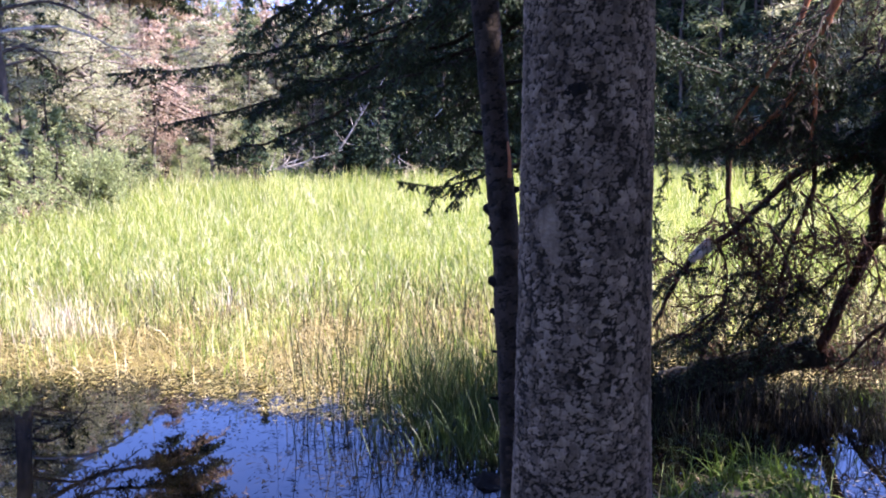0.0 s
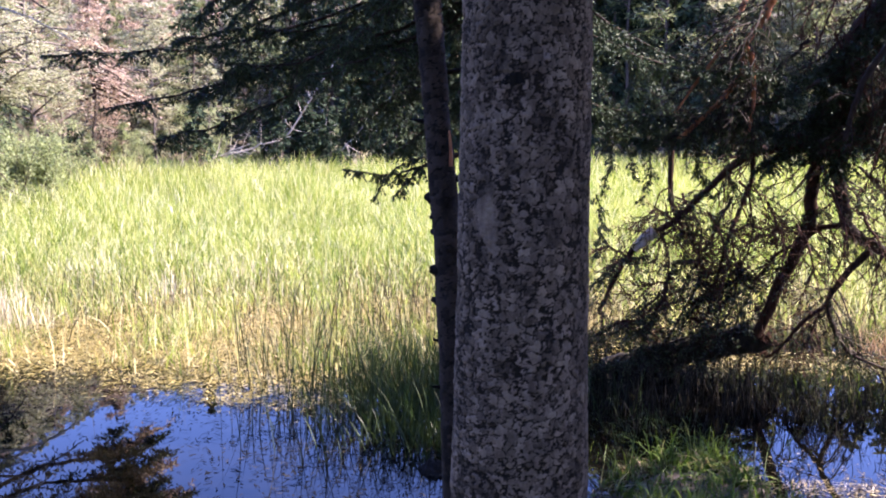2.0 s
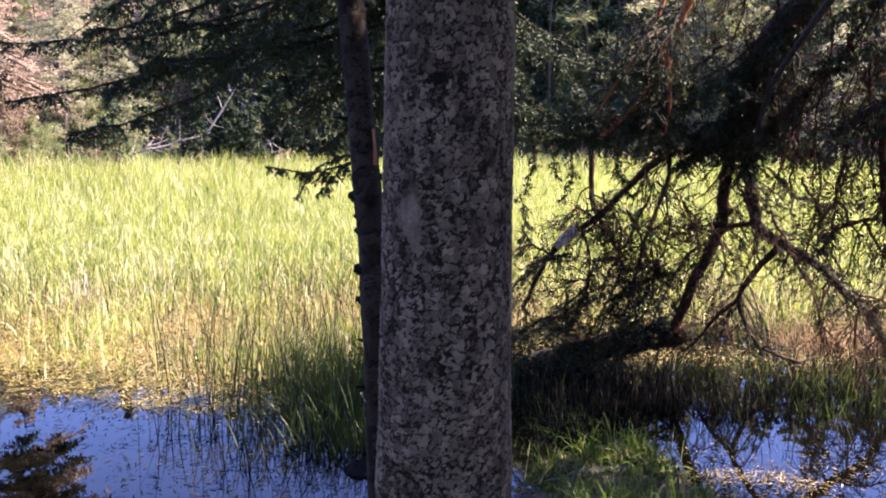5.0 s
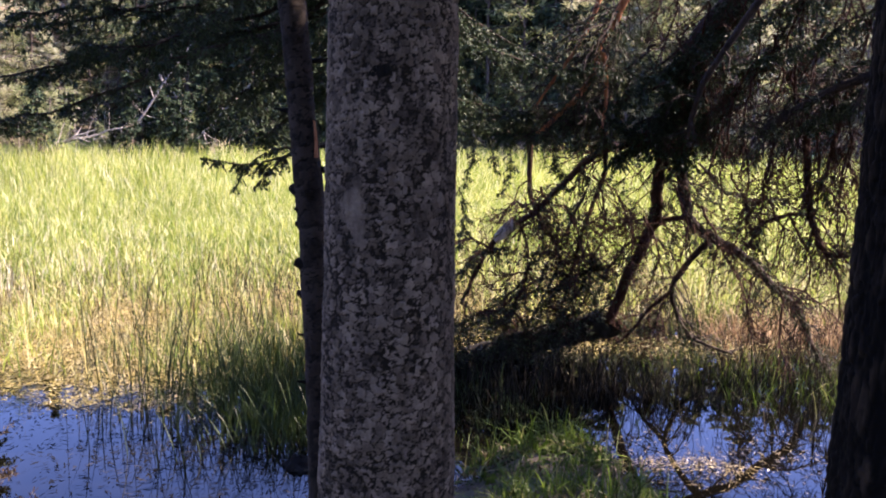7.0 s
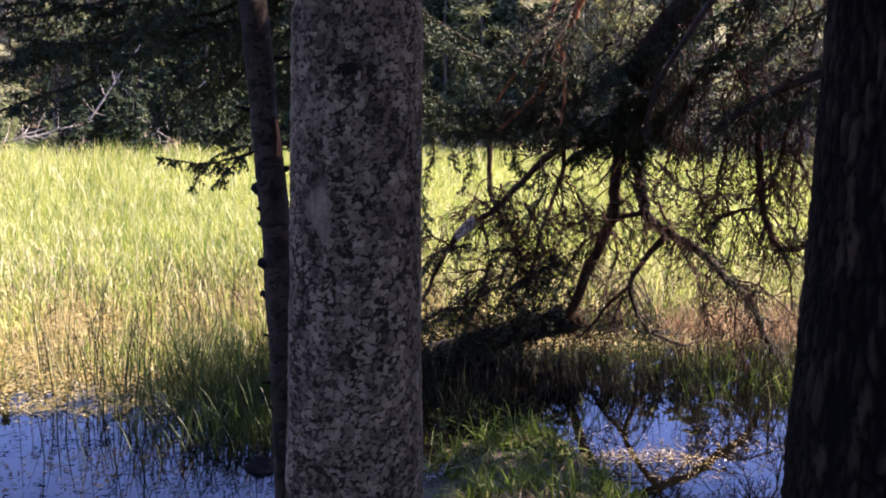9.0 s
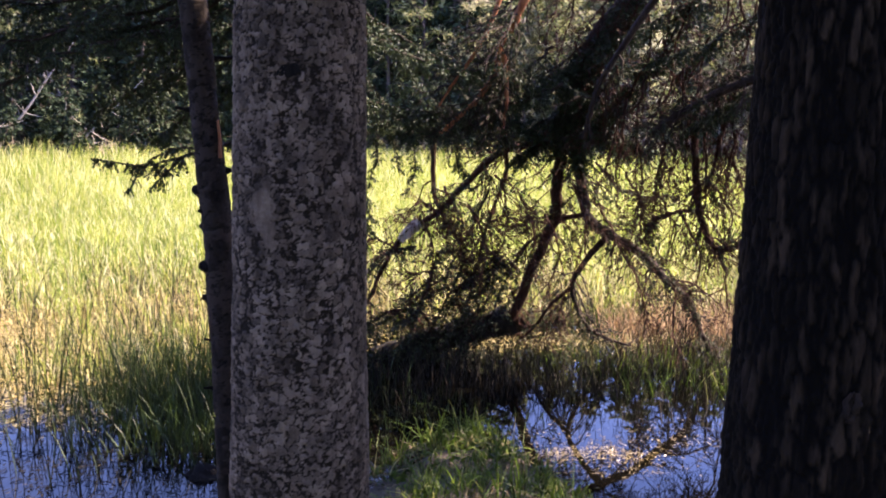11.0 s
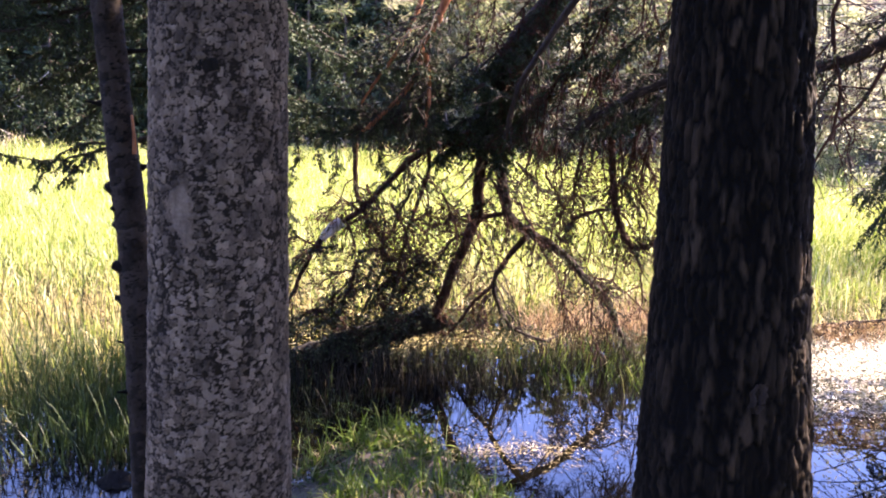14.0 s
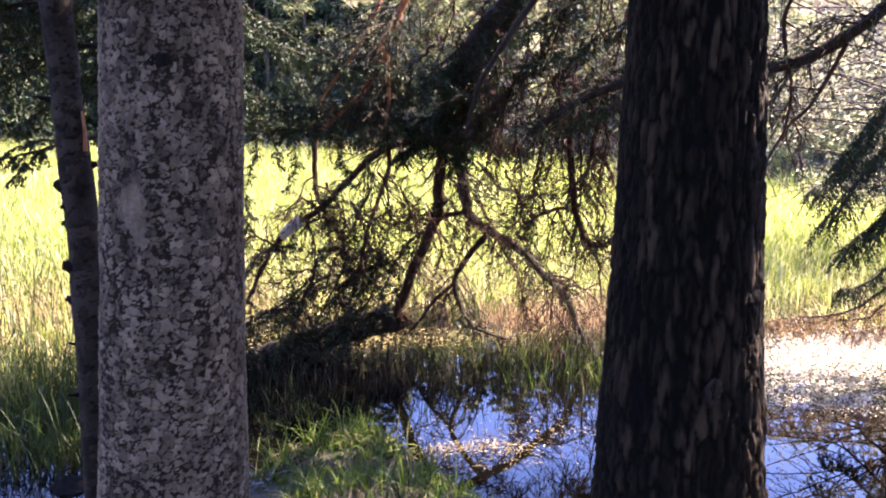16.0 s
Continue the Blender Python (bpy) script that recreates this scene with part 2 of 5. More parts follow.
def blades(rng, base, height, width, lean, seg=3):
    """Tapered grass blades that bow over: five triangles each."""
    n = len(base)
    turn, face = rng.uniform(0, 2 * np.pi, n), rng.uniform(0, 2 * np.pi, n)
    go = np.stack([np.cos(turn), np.sin(turn), np.zeros(n)], -1)
    side = np.stack([np.cos(face), np.sin(face), np.zeros(n)], -1)
    rows = []
    for i in range(seg):
        s = i / seg
        mid = base + go * (height * lean * s ** 2)[:, None] + np.array([0, 0, 1]) * (height * (s - 0.35 * lean * s ** 3))[:, None]
        w = (width * (1 - 0.75 * s ** 1.6) * 0.5)[:, None]
        rows += [mid - side * w, mid + side * w]
    rows.append(base + go * (height * lean)[:, None] + np.array([0, 0, 1]) * (height * (1 - 0.35 * lean))[:, None])
    v = np.stack(rows, 1)
    k = 2 * seg + 1
    tri = []
    for i in range(seg - 1):
        a = 2 * i
        tri += [(a, a + 1, a + 3), (a, a + 3, a + 2)]
    tri.append((k - 3, k - 2, k - 1))
    f = np.arange(n)[:, None, None] * k + np.array(tri)[None]
    return v.reshape(-1, 3), f.reshape(-1, 3)


def cards(rng, at, length, width, way=None, spread=1.0):
    """Small pointed leaves or needle sprays at the given places."""
    n = len(at)
    d = rng.normal(size=(n, 3)) * spread
    if way is not None:
        d = d + way
    d /= np.linalg.norm(d, axis=1)[:, None] + 1e-9
    s = np.cross(d, rng.normal(size=(n, 3)))
    s /= np.linalg.norm(s, axis=1)[:, None] + 1e-9
    L, w = length[:, None], width[:, None] * 0.5
    v = np.stack([at, at + d * L * 0.45 + s * w, at + d * L, at + d * L * 0.5 - s * w], 1)
    f = np.arange(n)[:, None] * 4 + np.array([[0, 1, 2, 3]])
    return v.reshape(-1, 3), f


def smooth_path(pts, n):
    """A smooth run of n places through the given ones."""
    pts = np.asarray(pts, float)
    t = np.linspace(0, len(pts) - 1, n)
    i = np.clip(t.astype(int), 0, len(pts) - 2)
    u = (t - i)[:, None]
    p0, p1, p2, p3 = pts[np.maximum(i - 1, 0)], pts[i], pts[i + 1], pts[np.minimum(i + 2, len(pts) - 1)]
    return 0.5 * (2 * p1 + (p2 - p0) * u + (2 * p0 - 5 * p1 + 4 * p2 - p3) * u ** 2 + (3 * p1 - p0 - 3 * p2 + p3) * u ** 3)


def tube(pts, r0, r1, sides=5, rough=0.0, rng=None):
    """A tapered round stem along places."""
    pts = np.asarray(pts, float)
    k = len(pts)
    d = np.gradient(pts, axis=0)
    d /= np.linalg.norm(d, axis=1)[:, None] + 1e-9
    ref = np.array([0.31, 0.2, 0.93]) if abs(d[:, 2]).mean() < 0.8 else np.array([0.9, 0.3, 0.1])
    a = np.cross(d, ref)
    a /= np.linalg.norm(a, axis=1)[:, None] + 1e-9
    b = np.cross(d, a)
    r = np.linspace(r0, r1, k)
    ang = np.linspace(0, 2 * np.pi, sides, endpoint=False)
    rr = np.repeat(r[:, None], sides, 1)
    if rough:
        rr = rr * (1 + rough * rng.normal(size=rr.shape))
    v = pts[:, None] + rr[..., None] * (np.cos(ang)[None, :, None] * a[:, None] + np.sin(ang)[None, :, None] * b[:, None])
    i, j = np.meshgrid(np.arange(k - 1), np.arange(sides), indexing="ij")
    jn = (j + 1) % sides
    f = np.stack([i * sides + j, i * sides + jn, (i + 1) * sides + jn, (i + 1) * sides + j], -1).reshape(-1, 4)
    return v.reshape(-1, 3), f


def side_twigs(rng, path, count, length, down=0.3, along=0.5, start=0.1, all_round=False):
    """Twigs that leave a path to both sides."""
    out = []
    d = np.gradient(path, axis=0)
    d /= np.linalg.norm(d, axis=1)[:, None] + 1e-9
    for q in range(count):
        s = start + (1 - start) * (q + rng.uniform(0, 1)) / count
        i = min(int(s * (len(path) - 1)), len(path) - 1)
        out_way = np.cross(d[i], (0, 0, 1)) * (1 if q % 2 else -1)
        if all_round:
            out_way = np.cross(d[i], rng.normal(size=3))
        out_way /= np.linalg.norm(out_way) + 1e-9
        w = out_way + d[i] * along + rng.normal(size=3) * 0.25
        w /= np.linalg.norm(w)
        ln = length * rng.uniform(0.55, 1.1) * (1.15 - 0.75 * s)
        u = np.linspace(0, 1, 5)[:, None]
        out.append(path[i] + w * ln * u + np.array([0, 0, -1]) * ln * down * u ** 1.7 + rng.normal(size=(5, 3)) * ln * 0.02 * u)
    return out


def needles_on(rng, lines, per_metre, length, width, droop=0.25, spread=0.5):
    """Needle sprays along twigs."""
    ats, ways = [], []
    for ln in lines:
        size = np.linalg.norm(np.diff(ln, axis=0), axis=1).sum()
        m = max(3, int(size * per_metre))
        t = rng.uniform(0, len(ln) - 1.001, m)
        i = t.astype(int)
        u = (t - i)[:, None]
        ats.append(ln[i] * (1 - u) + ln[i + 1] * u)
        ways.append((ln[i + 1] - ln[i]) / (np.linalg.norm(ln[i + 1] - ln[i], axis=1)[:, None] + 1e-9))
    at, way = np.concatenate(ats), np.concatenate(ways)
    way = way * 0.9 + np.array([0, 0, -droop])
    return cards(rng, at, rng.uniform(0.7, 1.2, len(at)) * length, np.full(len(at), width), way, spread)


def bough(rng, pts, twig_len, twigs, r0, parent, needle_mat=None, down=0.5, per_metre=260, length=0.03, width=0.007, sub=5, wood=None, name="branch", spread=0.5):
    """One branch with twigs, twiglets and needles, as parts of a tree."""
    path = smooth_path(pts, max(8, 4 * len(pts)))
    path[1:-1] += rng.normal(size=(len(path) - 2, 3)) * 0.012
    chunks = [tube(path, r0, r0 * 0.25, 7, 0.06, rng)]
    lines = [path[len(path) // 6:]] * 2
    for tw in side_twigs(rng, path, twigs, twig_len, down):
        chunks.append(tube(tw, r0 * 0.28, 0.0015, 4))
        lines.append(tw)
        for st in side_twigs(rng, tw, sub, twig_len * 0.42, down * 1.3):
            chunks.append(tube(st[::2], 0.0028, 0.001, 3))
            lines.append(st)
    v, f = merge(chunks)
    ob = part(name, mesh_of(name, v, f, wood or M_TWIG, smooth=True), parent)
    if needle_mat is not None:
        v, f = needles_on(rng, lines, per_metre, length, width, 0.25, spread)
        part("needles", mesh_of("needles", v, f, needle_mat), ob)
    return ob


def step01(v):
    v = np.clip(v, 0, 1)
    return v * v * (3 - 2 * v)


def value_noise(x, y, seed, wrap=0):
    """Smooth noise on a plane, which may repeat along x."""
    def lattice(i, j):
        i = i % wrap if wrap else i
        h = (i * 374761393 + j * 668265263 + seed * 1274126177) & 0x7FFFFFFF
        h = ((h ^ (h >> 13)) * 1274126177) & 0x7FFFFFFF
        return ((h ^ (h >> 16)) & 0xFFFF) / 65535.0
    i, j = np.floor(x).astype(np.int64), np.floor(y).astype(np.int64)
    u, w = x - i, y - j
    u, w = u * u * (3 - 2 * u), w * w * (3 - 2 * w)
    return (lattice(i, j) * (1 - u) + lattice(i + 1, j) * u) * (1 - w) + (lattice(i, j + 1) * (1 - u) + lattice(i + 1, j + 1) * u) * w


def bark_stem(rng, axis, radius, dense, cell_w, cell_h, depth, step=0.0045, warp=0.5, roots=(), smooth_spots=(), lump=0.05, bald=0.0, gaps=1.6, fissure=0.0):
    """A trunk with separate bark plates. axis(z) gives x, y; radius(z) the radius; dense is the span of height with full detail."""
    r_mid = radius(sum(dense) / 2)
    nu = int(2 * np.pi * r_mid / step)
    zs = np.concatenate([np.linspace(0.0, dense[0], 40, endpoint=False), np.arange(dense[0], dense[1], step), np.linspace(dense[1], dense[2], 60)]) if len(dense) == 3 else None
    nx = max(6, int(round(2 * np.pi * r_mid / cell_w)))
    uu, zz = np.meshgrid(np.arange(nu) / nu, zs)
    gx, gy = uu * nx, zz / cell_h
    wx = (value_noise(gx * 2, gy * 2, 3, 2 * nx) - 0.5) * warp + (value_noise(gx * 5, gy * 5, 8, 5 * nx) - 0.5) * warp * 0.5
    wy = (value_noise(gx * 2, gy * 2, 5, 2 * nx) - 0.5) * warp + (value_noise(gx * 5, gy * 5, 9, 5 * nx) - 0.5) * warp * 0.5
    px, py = gx + wx, gy + wy
    ci, cj = np.floor(px).astype(int), np.floor(py).astype(int)
    ny = int(zs[-1] / cell_h) + 4
    seed = rng.uniform(0.05, 0.95, (nx, ny + 4, 3))
    f1, f2, tone = np.full(px.shape, 9.0), np.full(px.shape, 9.0), np.zeros(px.shape)
    for di in (-1, 0, 1):
        for dj in (-1, 0, 1):
            i, j = ci + di, cj + dj
            sd = seed[i % nx, np.clip(j + 2, 0, ny + 3)]
            dist = np.hypot(i + sd[..., 0] - px, j + sd[..., 1] - py)
            near = dist < f1
            f2 = np.where(near, f1, np.minimum(f2, dist))
            tone = np.where(near, sd[..., 2], tone)
            f1 = np.where(near, dist, f1)
    edge = np.clip((f2 - f1) * gaps, 0, 1)
    if bald:                                         # where most plates have flaked off, the dark inner bark shows
        worn = 0.6 * value_noise(uu * 9, zz * 8, 61, 9) + 0.4 * value_noise(uu * 24, zz * 19, 62, 24)
        gone = step01((worn * 0.9 + bald - tone) * 2.5 + 0.3)
        tone, edge = tone * (1 - 0.85 * gone), edge * (1 - 0.45 * gone)
    if fissure:                                      # long wavering cracks that run up the stem
        n = value_noise(gx * 0.55 + wx, gy * 0.2 + wy * 0.4, 71, 0) * 0.7 + 0.3 * value_noise(gx * 1.3 + wx, gy * 0.5, 72, 0)
        edge = edge * (0.15 + 0.85 * step01(np.abs(n - 0.5) / fissure))
    for a0, z0, half_a, half_z in smooth_spots:      # flakes fallen away to smooth inner bark
        q = np.hypot((uu * 2 * np.pi - a0) / half_a, (zz - z0) / half_z) + 0.5 * (value_noise(gx * 1.3, gy * 1.3, 17) - 0.5)
        inside = step01((1.05 - q) * 6)
        edge, tone = edge * (1 - inside) + 0.8 * inside, tone * (1 - inside) + 0.66 * inside
    rise = depth * (np.minimum(edge * 2.2, 1.0) ** 0.7 - 0.6 + 0.45 * tone) + depth * 0.7 * (value_noise(gx * 6, gy * 6, 11, 6 * nx) - 0.5)
    rise += r_mid * lump * (value_noise(uu * 5, zz * 1.6, 21, 5) - 0.5) + r_mid * lump * 0.6 * (value_noise(uu * 7, zz * 9, 27, 7) - 0.5)
    ang = uu * 2 * np.pi
    rad = np.array([radius(z) for z in zs])[:, None] + rise
    for a0, grow_h, size in roots:
        rad = rad + size * np.exp(-zz / grow_h) * np.maximum(0, np.cos(ang - a0)) ** 6
    ax = np.array([axis(z) for z in zs])
    v = np.stack([ax[:, 0:1] + np.cos(ang) * rad, ax[:, 1:2] + np.sin(ang) * rad, zz], -1)
    k = len(zs)
    i, j = np.meshgrid(np.arange(k - 1), np.arange(nu), indexing="ij")
    jn = (j + 1) % nu
    f = np.stack([i * nu + j, i * nu + jn, (i + 1) * nu + jn, (i + 1) * nu + j], -1).reshape(-1, 4)
    return v.reshape(-1, 3), f, {"edge": edge.ravel(), "tone": tone.ravel()}


def thing(name, label, category, at=(0, 0, 0), group="", kind=""):
    ob = new(name)
    ob.location = at
    return tagged(ob, label, category, group, kind)


# ---- ground and water ----
def shore_far(az):
    """Distance of the far shore along a heading in degrees."""
    return np.interp(az, [-100, -75, -52, -43, -39.5, -36, -30, -15, 10, 25, 40, 55, 75, 100], [5, 8, 19, 24, 29, 36, 39, 42, 43, 38, 31, 22, 9, 5])


def bank_edge(x):
    return 3.3 + 2.1 * np.exp(-((x - 0.65) / 0.95) ** 2) + 0.15 * np.sin(3 * x) + 0.1 * np.sin(7.3 * x + 1)


def land(x, y):
    r, az = np.hypot(x, y), np.degrees(np.arctan2(x, y))
    s = shore_far(az)
    far = -0.5 + 0.75 * step01((r - s + 2.5) / 3.0) + np.maximum(0, r - s) * np.interp(np.abs(az), [55, 80], [0.56, 0.16]) * np.exp(-np.maximum(0, r - s) / 120)
    far = far + 0.5 * (value_noise(x * 0.21, y * 0.21, 4) - 0.5) * step01((r - s) / 6)
    d = bank_edge(x) - y
    near = -0.5 + 0.62 * step01((d + 0.7) / 0.9) + 0.5 * step01(d / 3.2)
    near = near + 0.07 * (value_noise(x * 2.1, y * 2.1, 6) - 0.5) + 0.03 * (value_noise(x * 7, y * 7, 7) - 0.5)
    return np.maximum(far, near)


g = np.sinh(np.linspace(-5.2, 5.2, 201)) / np.sinh(5.2) * 900
gx, gy = np.meshgrid(g, g + 3.5, indexing="ij")
gv = np.stack([gx, gy, land(gx, gy)], -1).reshape(-1, 3)
i, j = np.meshgrid(np.arange(200), np.arange(200), indexing="ij")
gf = np.stack([i * 201 + j, (i + 1) * 201 + j, (i + 1) * 201 + j + 1, i * 201 + j + 1], -1).reshape(-1, 4)
tagged(new("ground", mesh_of("ground", gv, gf, M_GROUND, smooth=True)), "brown forest floor with moss, sloping into the pond", "ground", kind="structure")

wx, wy = np.meshgrid(np.linspace(-60, 60, 40), np.linspace(1.5, 62, 30), indexing="ij")
wv = np.stack([wx, wy, np.zeros_like(wx)], -1).reshape(-1, 3)
i, j = np.meshgrid(np.arange(39), np.arange(29), indexing="ij")
wf = np.stack([i * 30 + j, (i + 1) * 30 + j, (i + 1) * 30 + j + 1, i * 30 + j + 1], -1).reshape(-1, 4)
tagged(new("water", mesh_of("water", wv, wf, M_WATER, smooth=True)), "still dark pond water mirroring blue sky and trees", "water", kind="structure")


# ---- the reed bed ----
def polar(rng, n, r0, r1, a0, a1):
    r, a = np.sqrt(rng.uniform(r0 ** 2, r1 ** 2, n)), np.radians(rng.uniform(a0, a1, n))
    return np.stack([np.sin(a) * r, np.cos(a) * r, np.zeros(n)], -1), r, np.degrees(a)


def reed_front(az):
    """Distance at which the reeds begin along a heading."""
    return np.interp(az, [-60, -45, -36, -28, -20, -12, 0, 12, 25, 34, 45, 60], [9.5, 10.2, 9.6, 8.6, 8.0, 8.6, 10.0, 11.0, 11.0, 11.0, 11.5, 11])


def reed_bed(rng, n, r0, r1, width, even, seg):
    at, r, az = polar(rng, n, r0, r1, -62, 62)
    gap = r - reed_front(az)
    patch = value_noise(at[:, 0] * 0.55 + 40, at[:, 1] * 0.55 + 40, 31)
    fine = value_noise(at[:, 0] * 2.2 + 40, at[:, 1] * 2.2 + 40, 33)
    open_water = value_noise(at[:, 0] * 0.7 + 60, at[:, 1] * 1.1 + 60, 37)
    keep = (gap > 0) & (r < shore_far(az) + 0.5) & (rng.uniform(0, 1, n) < 0.12 + step01((open_water - 0.5 + gap * 0.11) * 4)) & (rng.uniform(0, 1, n) < np.clip(0.03 + np.maximum(gap - 1.5, 0) * np.where(az < 2, 0.085, 0.15), 0, 1) * (0.3 + 1.6 * patch * fine + 0.35 * patch))
    at, r, gap, patch, fine = at[keep], r[keep], gap[keep], patch[keep], fine[keep]
    m = len(at)
    full = 0.3 + 1.95 * np.clip(gap / 25, 0, 1)
    height = full * rng.uniform(even, 1.06, m) * (0.86 + 0.2 * patch) * (0.84 + 0.3 * fine)
    lean = np.abs(rng.normal(0, 0.28, m)) + 0.06 + 0.5 * (rng.uniform(0, 1, m) < 0.22)
    at[:, 2] = -0.1
    leaf = rng.uniform(0, 1, m) < 0.5             # leaves that leave the stems higher up
    at[:, 2] = np.where(leaf, height * rng.uniform(0.3, 0.75, m), at[:, 2])
    height, lean = np.where(leaf, height * 0.36, height), np.where(leaf, lean + np.clip(0.6 - 0.02 * gap, 0.15, 0.5), lean)
    return blades(rng, at, height, width * rng.uniform(0.7, 1.4, m), lean, seg)


rng = np.random.default_rng(5)
v, f = merge([reed_bed(rng, 85000, 7.5, 15, 0.014, 0.45, 3), reed_bed(rng, 115000, 15, 25, 0.014, 0.7, 2), reed_bed(rng, 175000, 25, 46, 0.018, 0.85, 2)])
tagged(new("reeds", mesh_of("reeds", v, f, M_REED)), "dense bed of sunlit yellow-green reeds across the pond", "reeds", kind="stuff")

at, r, az = polar(rng, 46000, 7.4, 15, -58, 58)
gap = r - reed_front(az)
tuft = value_noise(at[:, 0] * 1.6 + 20, at[:, 1] * 1.6 + 20, 41)
keep = (gap > -0.7) & (gap < 6) & (rng.uniform(0, 1, len(at)) < 3.2 * np.maximum(tuft - 0.3, 0) ** 1.6 * np.clip(1.1 - np.abs(gap - 2.2) * 0.25, 0.08, 1))
at = at[keep]
at[:, 2] = -0.04
v, f = blades(rng, at, rng.uniform(0.15, 0.65, len(at)), rng.uniform(0.006, 0.015, len(at)), np.abs(rng.normal(0.3, 0.6, len(at))), 4)
tagged(new("marsh_grass", mesh_of("marsh_grass", v, f, M_REED)), "short arching yellow-green marsh grass before the reeds", "grass", kind="stuff")

# dead stems among the reeds, some upright, most fallen
at, r, az = polar(rng, 28000, 7.5, 17, -58, 58)
gap = r - reed_front(az)
keep = (gap > -0.9) & (rng.uniform(0, 1, len(at)) < np.clip(0.95 - np.abs(gap - 1.4) * 0.15, 0.12, 1))
at = at[keep]
m = len(at)
lying = rng.uniform(0, 1, m) < 0.9
at[:, 2] = np.where(lying, rng.uniform(0.0, 0.06, m), -0.05)
lean = np.where(lying, rng.uniform(2.0, 6.0, m), rng.uniform(0.1, 0.7, m))
height = np.where(lying, rng.uniform(0.05, 0.2, m), rng.uniform(0.3, 1.0, m))
height, lean = height, np.minimum(lean, 2.7)
v, f = blades(rng, at, np.where(lying, height * 1.4, height), rng.uniform(0.006, 0.013, m), lean)
tagged(new("dead_reeds", mesh_of("dead_reeds", v, f, M_STRAW)), "straw-coloured fallen reed stems along the water's edge", "dead reeds", kind="stuff")


def mat_of(name, label, spots, n, size, mat, rng, tilt=0.06):
    """Floating scraps of leaves and stems in patches (x, y, radius along x, radius along y)."""
    at = []
    for x, y, rx, ry in spots:
        k = int(n * rx * ry)
        p = rng.normal(size=(k, 2)) * 0.5
        at.append(np.stack([x + p[:, 0] * rx, y + p[:, 1] * ry, rng.uniform(0.004, 0.02, k)], -1))
    at = np.concatenate(at)
    k = len(at)
    way = np.stack([rng.normal(size=k), rng.normal(size=k), rng.normal(size=k) * tilt], -1)
    way /= np.linalg.norm(way, axis=1)[:, None]
    s = np.stack([-way[:, 1], way[:, 0], rng.normal(size=k) * (0.1 + tilt)], -1)
    L, w = rng.uniform(0.5, 1.5, (k, 1)) * size, rng.uniform(0.3, 1, (k, 1)) * size * 0.13
    v = np.stack([at, at + way * L * 0.5 + s * w, at + way * L, at + way * L * 0.5 - s * w], 1).reshape(-1, 3)
    f = np.arange(k)[:, None] * 4 + np.array([[0, 1, 2, 3]])
    return tagged(new(name, mesh_of(name, v, f, mat)), label, "plant litter", kind="stuff")


rng = np.random.default_rng(8)
mat_of("floating_litter", "mats of yellow floating leaves and stems on the pond", [(-6.6, 7.4, 2.4, 0.8), (-5.0, 7.7, 2.2, 0.7), (-2.6, 7.6, 1.6, 0.7), (2.1, 8.5, 2.2, 0.5), (-3.6, 8.6, 2.6, 1.2), (-2.2, 9.2, 2.0, 1.2), (-6.6, 8.8, 2.0, 1.2), (-4.6, 10.2, 2.4, 1.3), (-2.4, 10.8, 2.2, 1.3), (-0.6, 10.6, 2.0, 0.8), (-2.9, 6.75, 0.9, 0.3), (-3.4, 7.1, 1.2, 0.35), (-3.3, 6.4, 1.1, 0.28), (-2.6, 6.35, 0.8, 0.24), (-3.9, 6.8, 1.0, 0.3), (-6.2, 7.9, 2.6, 0.9), (-4.2, 9.3, 2.6, 1.2)], 2300, 0.065, M_LITTER, rng)


# Litter paled by colour where the sun glares off the wet surface.
mat_of("wet_glare_litter", "wet floating litter with sun glare painted into its pale colour", [(5.3, 6.2, 1.3, 0.6), (6.0, 6.7, 1.8, 0.7), (7.2, 7.4, 2.2, 0.9), (5.0, 5.6, 0.9, 0.3), (6.4, 7.0, 2.0, 0.6), (8.2, 7.6, 1.8, 0.8)], 5200, 0.035, M_WET_GLARE, rng, 0.28)
# Debris whose dark colour doubles as the broken reflections of stalks.
mat_of("scraps_as_reflections", "drifting scraps of leaf and stem, coloured near black as stem reflections", [(-3.0, 6.0, 3.0, 1.0), (-1.6, 5.6, 1.6, 0.9), (-1.5, 4.9, 1.2, 0.7), (-4.5, 6.6, 2.0, 0.8), (2.6, 5.6, 1.2, 0.5), (-2.0, 5.4, 1.5, 1.0), (-1.6, 5.0, 1.1, 0.9), (-2.2, 6.2, 1.3, 0.5), (-1.9, 5.7, 1.2, 0.6)], 270, 0.06, M_SCRAP_REFLECTION, rng, 0.05)
mat_of("leaf_raft", "tan raft of soaked leaves just above the water", [(1.42, 5.23, 0.26, 0.11), (1.72, 5.25, 0.3, 0.11), (1.95, 5.14, 0.2, 0.1)], 8500, 0.03, M_RAFT, rng, 0.3)
mat_of("sunken_litter", "brown half-sunken leaf litter in the shallows", [(1.5, 5.2, 0.8, 0.4), (2.2, 5.4, 1.0, 0.4), (1.0, 5.6, 0.5, 0.3), (1.9, 4.9, 0.5, 0.2)], 700, 0.045, M_MUCK, rng)


